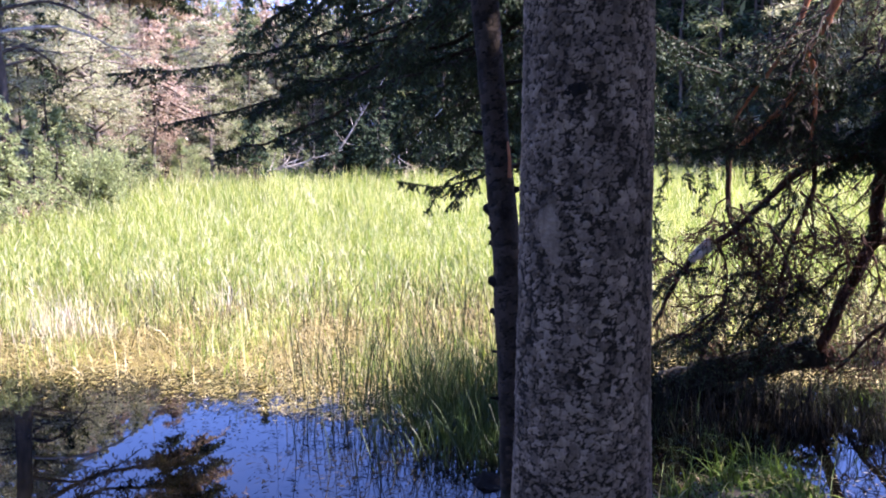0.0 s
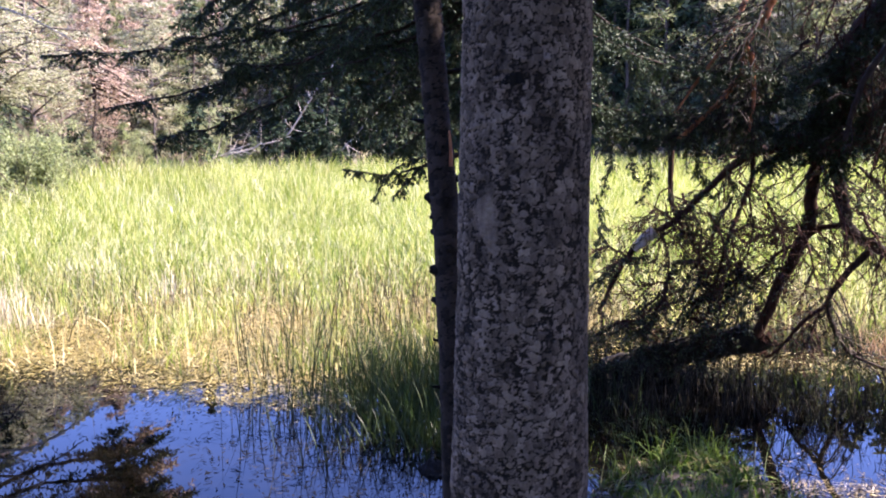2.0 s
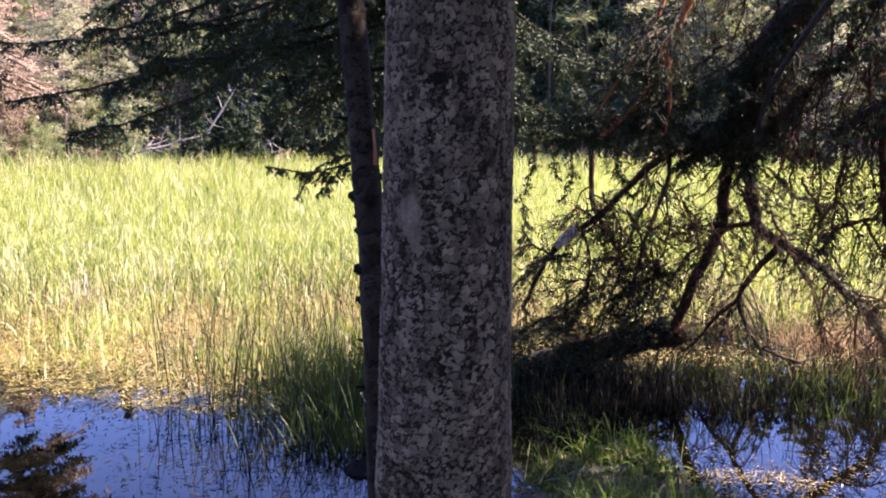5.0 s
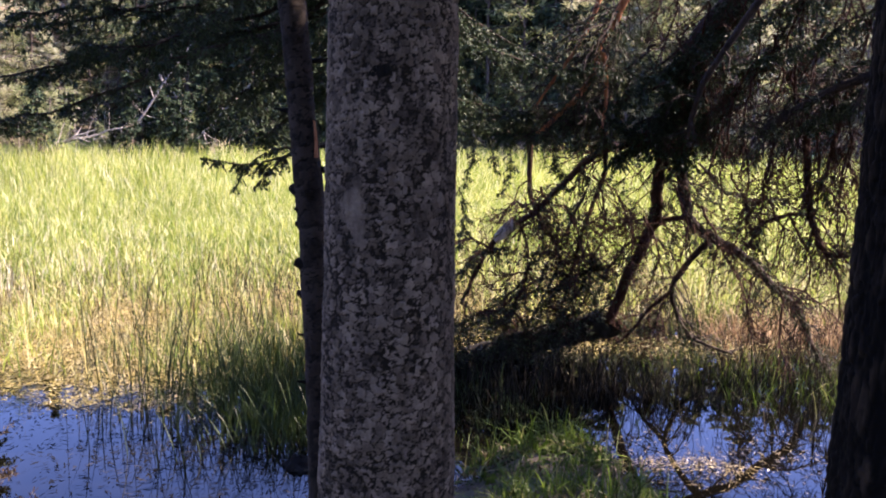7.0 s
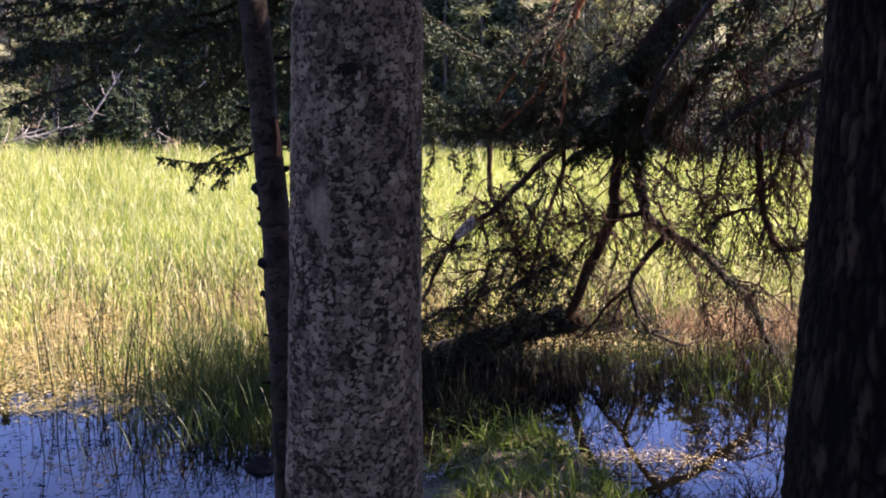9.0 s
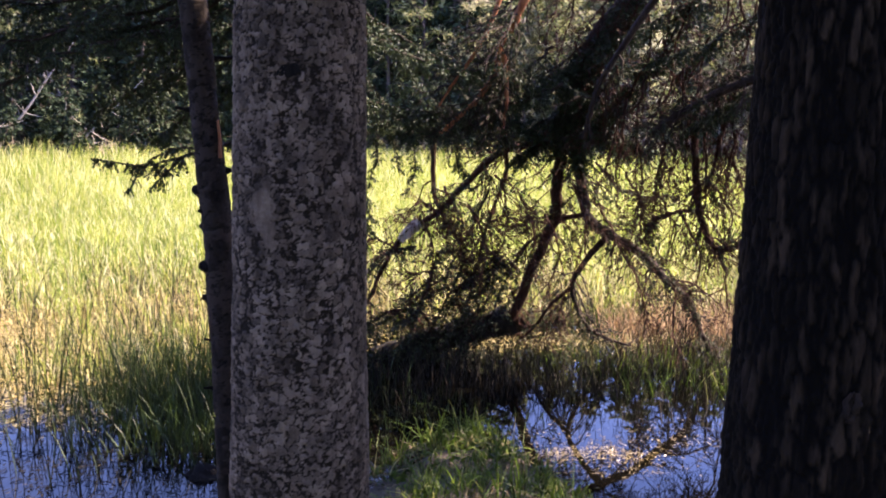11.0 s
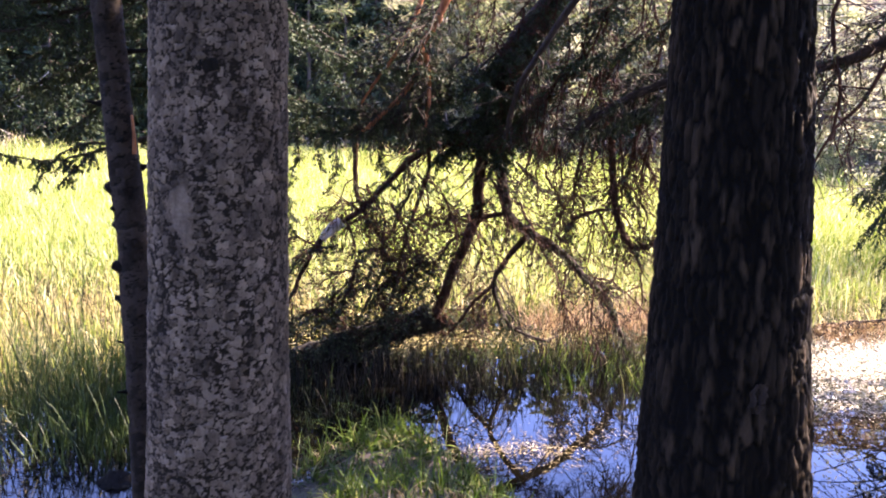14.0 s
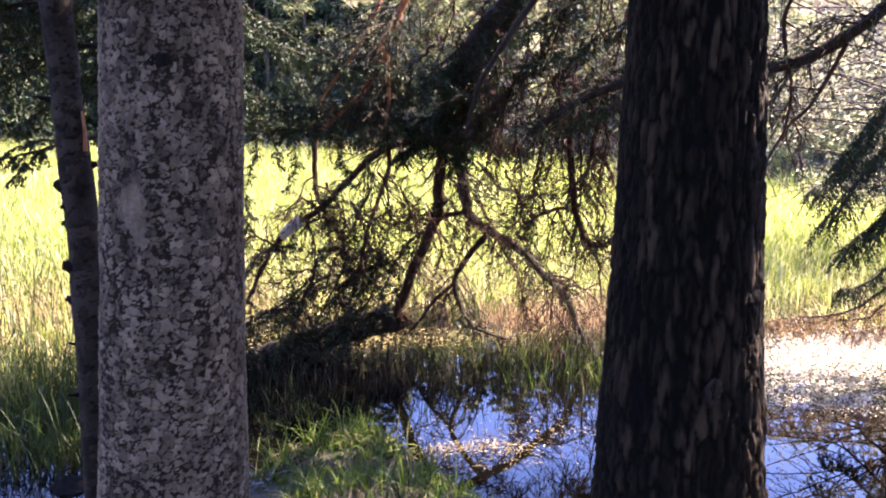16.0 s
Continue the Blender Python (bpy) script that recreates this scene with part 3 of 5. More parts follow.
def clump(name, label, spots, per, height, width, lean, mat, rng, category="grass"):
    at, hs = [], []
    for x, y, rr, hh in spots:
        k = int(per * rr * rr)
        p = rng.normal(size=(k, 2)) * rr * 0.5
        z = np.maximum(land(x + p[:, 0], y + p[:, 1]), -0.15) - 0.02
        at.append(np.stack([x + p[:, 0], y + p[:, 1], z], -1))
        hs.append(np.full(k, hh))
    at, hs = np.concatenate(at), np.concatenate(hs)
    k = len(at)
    v, f = blades(rng, at, hs * height * rng.uniform(0.5, 1.1, k), width * rng.uniform(0.6, 1.4, k), np.abs(rng.normal(0, lean, k)) + 0.1, 4)
    return tagged(new(name, mesh_of(name, v, f, mat)), label, category, kind="stuff")


rng = np.random.default_rng(11)
# The shade on this sedge comes from its dark blade colour.
clump("shore_sedge", "tall green sedge in shallow water, its shade painted into the colour", [(-1.5, 5.9, 0.5, 0.9), (-1.8, 6.7, 0.7, 0.9), (-1.2, 6.9, 0.8, 1), (-0.6, 6.8, 0.7, 1), (-2.0, 7.6, 0.7, 0.9), (-1.35, 5.7, 0.5, 0.7), (-1.1, 6.0, 0.6, 0.8), (-0.95, 5.5, 0.4, 0.6)], 900, 0.85, 0.009, 0.3, M_SEDGE_SHADED, rng, "sedge")
# Brighter grass colour stands for sunlight on these sedge tufts.
clump("pond_sedge", "sedge tufts in the pond under the branches, sunlight painted as brighter green", [(2.5, 6.7, 0.5, 0.8), (2.9, 7.1, 0.6, 0.8), (2.3, 7.7, 0.7, 0.7), (3.4, 6.6, 0.5, 0.8), (2.6, 8.0, 0.8, 0.7), (3.3, 7.4, 0.8, 0.9), (3.5, 6.9, 0.7, 0.9)], 240, 0.6, 0.008, 0.35, M_GRASS, rng, "sedge")
turf = [(0.7 + 1.15 * math.sin(q * 2.4) * (q / 44) ** 0.5, 4.55 + 1.3 * math.cos(q * 2.4) * (q / 44) ** 0.5, rng.uniform(0.07, 0.24), rng.uniform(0.35, 1.35)) for q in range(44)]
clump("bank_grass", "short bright grass in uneven tufts on the bank", turf[::2] + turf[1::4], 1500, 0.2, 0.009, 0.9, M_GRASS, rng)
clump("bank_herbs", "low broad-leaved herbs between the tufts of grass", turf[3::4] + turf[1::5] + turf[2::6] + [(0.55, 5.1, 0.35, 1.1), (0.9, 4.9, 0.35, 0.9), (0.3, 4.6, 0.3, 1.0), (0.8, 5.4, 0.3, 1.0)], 900, 0.08, 0.03, 1.6, M_GRASS, rng, "herbs")
clump("tall_bank_grass", "long arching blades standing out of the turf", turf[::3] + [(0.25 + 0.17 * q, 5.25 + 0.35 * (q * 0.618 % 1.0) - 0.1 * abs(q - 3), 0.2, 0.9 + 0.1 * (q % 3)) for q in range(7)], 480, 0.3, 0.008, 0.8, M_GRASS, rng)
clump("dead_bank_grass", "brown dead grass among the green on the bank", [(0.7 + 1.1 * math.sin(q * 1.7) * (q / 16) ** 0.5, 4.5 + 1.25 * math.cos(q * 1.7) * (q / 16) ** 0.5, 0.35, 0.7) for q in range(17)], 1000, 0.13, 0.009, 2.0, M_MUCK, rng)
clump("shore_herbs", "thin green shoots rising from the muddy shallows", [(1.5, 4.75, 0.35, 0.9), (1.2, 5.3, 0.35, 0.8), (0.3, 5.75, 0.4, 1.0), (0.8, 5.7, 0.35, 0.8), (1.9, 4.6, 0.3, 0.7)] + [(0.1 + 0.16 * q, 4.05 + 0.3 * (q * 0.618 % 1.0), 0.22, 0.5 + 0.12 * (q % 4)) for q in range(10)], 420, 0.24, 0.008, 0.7, M_GRASS, rng, "herbs")
# Dark-painted sedge added to blacken the open water below the limb.
clump("shade_sedge", "low sedge coloured dark to stand for black shaded water under the limb", [(0.05, 5.95, 0.4, 0.8), (0.45, 6.1, 0.45, 1.0), (0.85, 6.05, 0.4, 0.8), (1.2, 5.95, 0.4, 0.9), (0.25, 6.4, 0.5, 1.0), (0.7, 6.5, 0.5, 0.9), (1.5, 6.1, 0.4, 0.7)], 560, 0.34, 0.009, 0.6, M_SEDGE_SHADED, rng, "sedge")
clump("dry_sedge", "reddish-brown dry sedge in the sun at the water's edge", [(3.2 + 0.45 * q, 8.9 - 0.1 * q + 0.3 * (q % 2), 0.6, 0.8 + 0.1 * (q % 3)) for q in range(6)], 620, 0.75, 0.007, 0.35, M_SEDGE_DRY, rng, "sedge")
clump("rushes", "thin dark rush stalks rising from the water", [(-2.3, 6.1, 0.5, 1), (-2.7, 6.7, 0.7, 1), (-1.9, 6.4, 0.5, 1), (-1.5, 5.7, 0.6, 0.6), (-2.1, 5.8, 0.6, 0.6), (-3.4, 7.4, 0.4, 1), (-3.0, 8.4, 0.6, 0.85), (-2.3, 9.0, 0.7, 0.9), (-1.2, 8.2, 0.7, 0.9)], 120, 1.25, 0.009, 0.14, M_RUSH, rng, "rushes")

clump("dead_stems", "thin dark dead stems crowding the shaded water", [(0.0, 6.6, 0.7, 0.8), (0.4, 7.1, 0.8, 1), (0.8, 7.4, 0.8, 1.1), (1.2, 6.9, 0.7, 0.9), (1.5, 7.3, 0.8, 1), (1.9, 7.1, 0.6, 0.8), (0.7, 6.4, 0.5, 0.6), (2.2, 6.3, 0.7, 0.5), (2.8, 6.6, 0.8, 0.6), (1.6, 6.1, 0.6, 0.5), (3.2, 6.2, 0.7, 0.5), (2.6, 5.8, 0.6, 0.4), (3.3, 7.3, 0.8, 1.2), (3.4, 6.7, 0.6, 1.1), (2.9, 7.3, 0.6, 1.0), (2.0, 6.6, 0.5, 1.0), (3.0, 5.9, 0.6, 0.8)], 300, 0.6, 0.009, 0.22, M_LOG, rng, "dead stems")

clump("reed_stalks", "dark broken stalks scattered among the reeds", [(-2.5, 9.4, 2.0, 1), (-5.0, 10.3, 2.4, 0.9), (-1.2, 11.0, 2.0, 1), (-7.5, 10.5, 2.0, 0.9), (-3.4, 12.5, 2.4, 1)], 24, 0.95, 0.012, 0.3, M_LOG, rng, "dead reeds")
clump("bleached_reeds", "bleached dead reeds standing among the green", [(-7.75, 8.7, 0.6, 1), (-8.3, 9.5, 0.6, 1.05), (-7.2, 9.0, 0.4, 0.8), (-9.5, 13.2, 0.6, 1), (-6.6, 13.4, 0.6, 1), (-6.7, 11.3, 0.5, 0.8)], 300, 0.72, 0.011, 0.13, M_BLEACHED, rng, "dead reeds")

# ---- trees ----
rng = np.random.default_rng(21)
spruce = thing("spruce_tree", "grey mottled spruce trunk with flaking bark at the bank", "tree", (-0.165, 1.91, 0.55))
v, f, at = bark_stem(rng, lambda z: (-0.17 + 0.012 * z - 0.003 * max(0, z - 3), 1.91), lambda z: 0.1525 + 0.07 * math.exp(-max(0, z - 0.4) / 0.55) - 0.0085 * max(0, z - 2), (1.15, 2.85, 12.0), 0.0145, 0.023, 0.0045, 0.0027, 0.85, roots=((3.5, 0.7, 0.1), (5.2, 0.4, 0.1), (1.0, 0.4, 0.1)), smooth_spots=((4.2, 2.06, 0.17, 0.045), (4.3, 2.01, 0.1, 0.03)), bald=-0.38, gaps=1.2, fissure=0.065)
part("trunk", mesh_of("trunk", v, f, M_BARK, at, True), spruce)



def knot(parent, place, normal, r):
    """A healed branch scar: a raised rim round a dark pit."""
    n = np.array(normal) / np.linalg.norm(normal)
    a = np.cross(n, (0, 0, 1))
    b = np.cross(n, a)
    prof = [(0.02, 0.1), (0.3, 0.1), (0.6, 0.12), (0.85, 0.1), (1.1, 0.0), (1.2, -0.3)]
    ang = np.linspace(0, 2 * np.pi, 18, endpoint=False)
    rad = 1 + 0.18 * np.sin(2 * ang + 1) + 0.1 * np.sin(5 * ang)
    v = np.concatenate([np.array(place) + r * (p * rad[:, None] * (np.cos(ang)[:, None] * a * 1.25 + np.sin(ang)[:, None] * b) + h * n) for p, h in prof])
    i, j = np.meshgrid(np.arange(len(prof) - 1), np.arange(18), indexing="ij")
    f = np.stack([i * 18 + j, i * 18 + (j + 1) % 18, (i + 1) * 18 + (j + 1) % 18, (i + 1) * 18 + j], -1).reshape(-1, 4)
    part("knot", mesh_of("knot", v, f, M_PIT, smooth=True), parent, "dark healed branch scar")


for a, z, r in ((4.62, 2.365, 0.016), (5.37, 2.495, 0.013), (4.35, 2.12, 0.006), (5.2, 1.62, 0.006)):
    knot(spruce, (-0.142 + 0.151 * math.cos(a), 1.91 + 0.151 * math.sin(a), z), (math.cos(a), math.sin(a), 0), r)

slim = thing("young_spruce", "slim dark spruce stem leaning beside the larger trunk", "tree", (-0.42, 2.42, 0.3))
slim_x = lambda z: np.interp(z, [0.3, 1.19, 1.44, 1.61, 1.95, 2.05, 2.28, 2.67, 9.0], [-0.41, -0.414, -0.417, -0.42, -0.432, -0.442, -0.463, -0.49, -0.95])
slim_r = lambda z: np.interp(z, [0.2, 0.6, 1.19, 1.95, 2.05, 2.25, 2.67, 9.0], [0.075, 0.052, 0.046, 0.048, 0.047, 0.041, 0.041, 0.012])
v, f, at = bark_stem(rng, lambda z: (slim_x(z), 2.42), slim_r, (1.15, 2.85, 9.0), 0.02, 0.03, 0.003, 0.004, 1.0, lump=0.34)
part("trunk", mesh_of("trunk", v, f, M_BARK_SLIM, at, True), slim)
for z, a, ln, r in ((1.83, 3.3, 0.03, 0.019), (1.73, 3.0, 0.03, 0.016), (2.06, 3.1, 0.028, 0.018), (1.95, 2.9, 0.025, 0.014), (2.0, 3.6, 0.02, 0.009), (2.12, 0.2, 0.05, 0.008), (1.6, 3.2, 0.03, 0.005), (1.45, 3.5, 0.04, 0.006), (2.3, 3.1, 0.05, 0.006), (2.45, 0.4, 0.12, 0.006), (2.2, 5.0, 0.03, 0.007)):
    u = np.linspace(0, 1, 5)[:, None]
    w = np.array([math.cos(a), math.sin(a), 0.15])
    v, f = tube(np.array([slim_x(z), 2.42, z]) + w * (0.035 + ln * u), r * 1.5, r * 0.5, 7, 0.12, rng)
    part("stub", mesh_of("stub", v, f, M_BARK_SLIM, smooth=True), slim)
v, f = tube(np.array([(-0.415, 2.39, 2.165), (-0.414, 2.388, 2.22), (-0.419, 2.389, 2.275)]), 0.007, 0.003, 6)
part("scar", mesh_of("scar", v, f, M_REDLIMB, smooth=True), slim, "pale strip of torn wood")

pine = thing("pine_tree", "thick dark pine trunk with deeply furrowed bark", "tree", (1.47, 2.32, 0.45))
pine_r = lambda z: np.interp(z, [0.0, 0.6, 1.04, 1.46, 1.89, 2.3, 2.69, 5.0, 13.0], [0.42, 0.332, 0.286, 0.257, 0.237, 0.222, 0.207, 0.18, 0.05])
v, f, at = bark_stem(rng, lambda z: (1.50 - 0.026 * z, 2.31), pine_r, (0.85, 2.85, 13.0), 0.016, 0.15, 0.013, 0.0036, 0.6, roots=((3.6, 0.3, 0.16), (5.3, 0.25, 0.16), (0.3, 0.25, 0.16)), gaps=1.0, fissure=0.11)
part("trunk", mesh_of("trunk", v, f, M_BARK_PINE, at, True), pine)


def crown(rng, parent, top, low, reach, count, mat, x, y, length=0.06, width=0.012, per_metre=40, twig=0.7, wood=None, spin=0.0):
    """Boughs all round a stem, from low to top."""
    for q in range(count):
        s = (q + 0.5) / count
        z = low + (top - low) * s
        a = q * 2.4 + spin + rng.uniform(-0.3, 0.3)
        ln = reach * (1 - 0.75 * s) * rng.uniform(0.75, 1.1)
        w = np.array([math.cos(a), math.sin(a), 0])
        p0 = np.array([x(z), y, z])
        pts = [p0, p0 + w * ln * 0.5 + (0, 0, 0.05 * ln), p0 + w * ln + (0, 0, -0.18 * ln)]
        bough(rng, pts, twig * ln * 0.5, 10, 0.012 + 0.008 * ln, parent, mat, 0.35, per_metre, length, width, 3, wood)


# Crowns above the view, added for the shade they cast.
crown(rng, spruce, 11.5, 3.7, 3.0, 34, M_NEEDLE, lambda z: -0.15, 1.91, 0.16, 0.07, 26)
crown(rng, slim, 8.8, 3.6, 1.5, 14, M_NEEDLE, slim_x, 2.42, 0.16, 0.07, 26)
crown(rng, pine, 12.8, 4.3, 3.6, 34, M_PINE, lambda z: 1.5 - 0.026 * z, 2.31, 0.18, 0.07, 26)

# Two unseen boughs, added to keep the sun off both spruce stems.
for pts in ([(1.4, 2.31, 4.7), (1.7, 2.8, 4.55), (2.0, 3.3, 4.3)], [(1.4, 2.31, 4.4), (1.8, 2.6, 4.2), (2.3, 2.9, 4.0)]):
    bough(rng, pts, 0.8, 14, 0.03, pine, M_PINE, 0.3, 60, 0.16, 0.06, 4)
# A pine out of view, added only to throw shade on the bank.
shade_pine = thing("shade_pine", "unseen broad pine added to shade the bank", "tree", (4.7, 1.0, 0.5))
tz = np.linspace(0.2, 12, 24)
v, f = tube(np.stack([4.7 + 0.02 * tz, 1.0 - 0.01 * tz, tz], -1), 0.22, 0.04, 12, 0.05, rng)
part("trunk", mesh_of("trunk", v, f, M_BARK_PINE, smooth=True), shade_pine)
crown(rng, shade_pine, 11.8, 3.6, 3.4, 34, M_PINE, lambda z: 4.7 + 0.02 * z, 1.0, 0.18, 0.07, 30)

# an old branch wound, ringed with pale bark
ang = np.linspace(0, 2 * np.pi, 19)
sa = -1.76 + 0.062 * np.sin(ang) + 0.03 * np.cos(ang)
ring = np.stack([1.462 + 0.262 * np.cos(sa), 2.31 + 0.262 * np.sin(sa), 1.465 + 0.05 * np.cos(ang)], -1)
v, f = tube(ring[2:17] + rng.normal(size=(15, 3)) * 0.003, 0.011, 0.007, 6, 0.3, rng)
part("scar", mesh_of("scar", v, f, M_TWIG, smooth=True), pine, "pale ring of bark round an old branch wound")

# the spruce that hangs over the water behind the grey trunk
hang = thing("hanging_spruce", "dark spruce with long drooping boughs over the water", "tree", (-0.62, 6.1, 0.0))
px_, py_ = -0.62, 6.1
tz = np.linspace(-0.1, 12, 30)
v, f = tube(np.stack([px_ + 0.02 * np.sin(tz), np.full(30, py_), tz], -1), 0.16, 0.03, 12, 0.04, rng)
part("trunk", mesh_of("trunk", v, f, M_TWIG, smooth=True), hang)
BOUGHS = [
    [(-0.62, 6.1, 4.1), (-1.31, 6.38, 3.65), (-2.59, 5.96, 3.15), (-3.33, 5.58, 3.02), (-3.95, 5.16, 2.95)],
    [(-0.62, 6.1, 3.5), (-1.76, 6.26, 3.16), (-2.8, 5.87, 2.8), (-3.64, 5.38, 2.57)],
    [(-0.62, 6.1, 3.3), (-1.77, 6.26, 3.03), (-2.7, 5.92, 2.54), (-3.33, 5.58, 2.34)],
    [(-0.62, 6.1, 2.3), (-1.39, 6.36, 2.09), (-1.71, 6.28, 2.04), (-2.01, 6.19, 2.09)],
    [(-0.62, 6.1, 3.0), (-1.5, 6.5, 2.75), (-2.2, 6.6, 2.35)],
    [(-0.62, 6.1, 3.9), (-1.5, 6.5, 3.5), (-2.5, 6.5, 3.0)],
    [(-0.62, 6.1, 2.8), (-1.2, 6.6, 2.6), (-1.75, 6.9, 2.2)],
    [(-0.62, 6.1, 4.6), (-1.6, 6.2, 4.1), (-2.7, 6.3, 3.6), (-3.5, 6.2, 3.3)],
    [(-0.62, 6.1, 3.2), (0.1, 6.7, 2.75), (0.75, 7.1, 2.5), (1.5, 7.4, 2.45)],
    [(-0.62, 6.1, 3.4), (0.5, 6.6, 2.9), (1.4, 6.9, 2.6), (2.2, 7.2, 2.6)],
    [(-0.62, 6.1, 2.9), (0.2, 6.9, 2.5), (0.9, 7.3, 2.35), (1.7, 7.5, 2.3)],
    [(-0.62, 6.1, 3.7), (0.6, 6.9, 3.0), (1.6, 7.2, 2.75), (2.9, 7.1, 3.0)],
]
for q in range(3):                   # more long boughs over the water
    dz, dy = 0.2 * q - 0.1, 0.25 * (q % 3)
    BOUGHS.append([(-0.62, 6.1, 3.7 + dz), (-1.6, 6.2 + dy, 3.35 + dz), (-2.5, 6.0 + dy, 2.95 + dz), (-3.1 + 0.2 * (q % 2), 5.7 + dy, 2.75 + dz)])
for q in range(3):                   # short dense boughs near the stem
    a, z0 = 2.3 + 0.22 * (q % 5), 2.75 + 0.17 * q
    w = np.array([math.cos(a), math.sin(a), 0])
    p0 = np.array([-0.62, 6.1, z0])
    BOUGHS.append([p0, p0 + w * 0.8 + (0, 0, -0.12), p0 + w * 1.7 + (0, 0, -0.45)])
for x, y, z in ((0.8, 8.3, 2.6), (0.3, 8.0, 2.5)):
    p0 = np.array([-0.62, 6.1, z + 0.9])
    BOUGHS.append([p0, p0 * 0.5 + np.array([x, y, z + 0.35]) * 0.5, np.array([x, y, z])])
for q in range(7):                  # shaggy boughs over the reeds
    tip = np.array([-2.95 + 0.22 * q, 5.55 + 0.09 * (q % 4), 3.55 - 0.13 * (q * 5 % 7)])
    p0 = np.array([-0.62, 6.1, tip[2] + 0.75])
    BOUGHS.append([p0, p0 * 0.62 + tip * 0.38 + (0, 0.15, 0.08), p0 * 0.25 + tip * 0.75 + (0, 0.1, 0.06), tip])
for q in range(4):
    tip = np.array([-3.1 + 0.15 * q, 5.5 + 0.08 * (q % 3), 3.05 + 0.1 * (q * 2 % 5)])
    p0 = np.array([-0.62, 6.1, tip[2] + 0.8])
    BOUGHS.append([p0, p0 * 0.62 + tip * 0.38 + (0, 0.1, 0.12), p0 * 0.25 + tip * 0.75 + (0, 0.1, 0.1), tip])
for pts in ([(-0.62, 6.1, 2.3), (-1.17, 6.19, 2.2), (-1.4, 6.14, 2.17), (-1.58, 6.1, 2.05), (-1.73, 6.06, 1.85)], [(-0.9, 6.15, 2.25), (-1.31, 6.16, 2.12), (-1.47, 6.13, 1.98), (-1.54, 6.11, 1.88)]):
    bough(rng, pts, 0.12, 14, 0.013, hang, M_NEEDLE, 0.7, 170, 0.03, 0.01, 4)
for q, pts in enumerate(BOUGHS):
    if q > 7:
        pts = np.array([np.array(b, float) for b in pts])
        pts[1:-1] += rng.normal(size=(len(pts) - 2, 3)) * 0.11
    if q == 3:
        bough(rng, pts, 0.15, 18, 0.013, hang, M_NEEDLE, 0.7, 170, 0.03, 0.01, 5)
    elif q < 16:
        bough(rng, pts, 0.34, 26, 0.02 if q < 8 else 0.011, hang, M_NEEDLE, 0.4, 120 if q < 8 else 160, 0.045, 0.011 if q < 8 else 0.013, 5)
    elif q >= len(BOUGHS) - 11:
        bough(rng, pts, 0.32, 24, 0.022, hang, M_NEEDLE, 0.55, 125, 0.046, 0.012, 5)
    else:
        bough(rng, pts, 0.45, 26, 0.012, hang, M_NEEDLE, 0.9, 120, 0.04, 0.013, 5)
crown(rng, hang, 12, 4.5, 2.6, 24, M_NEEDLE, lambda z: -0.62, 6.1, 0.16, 0.06, 26)

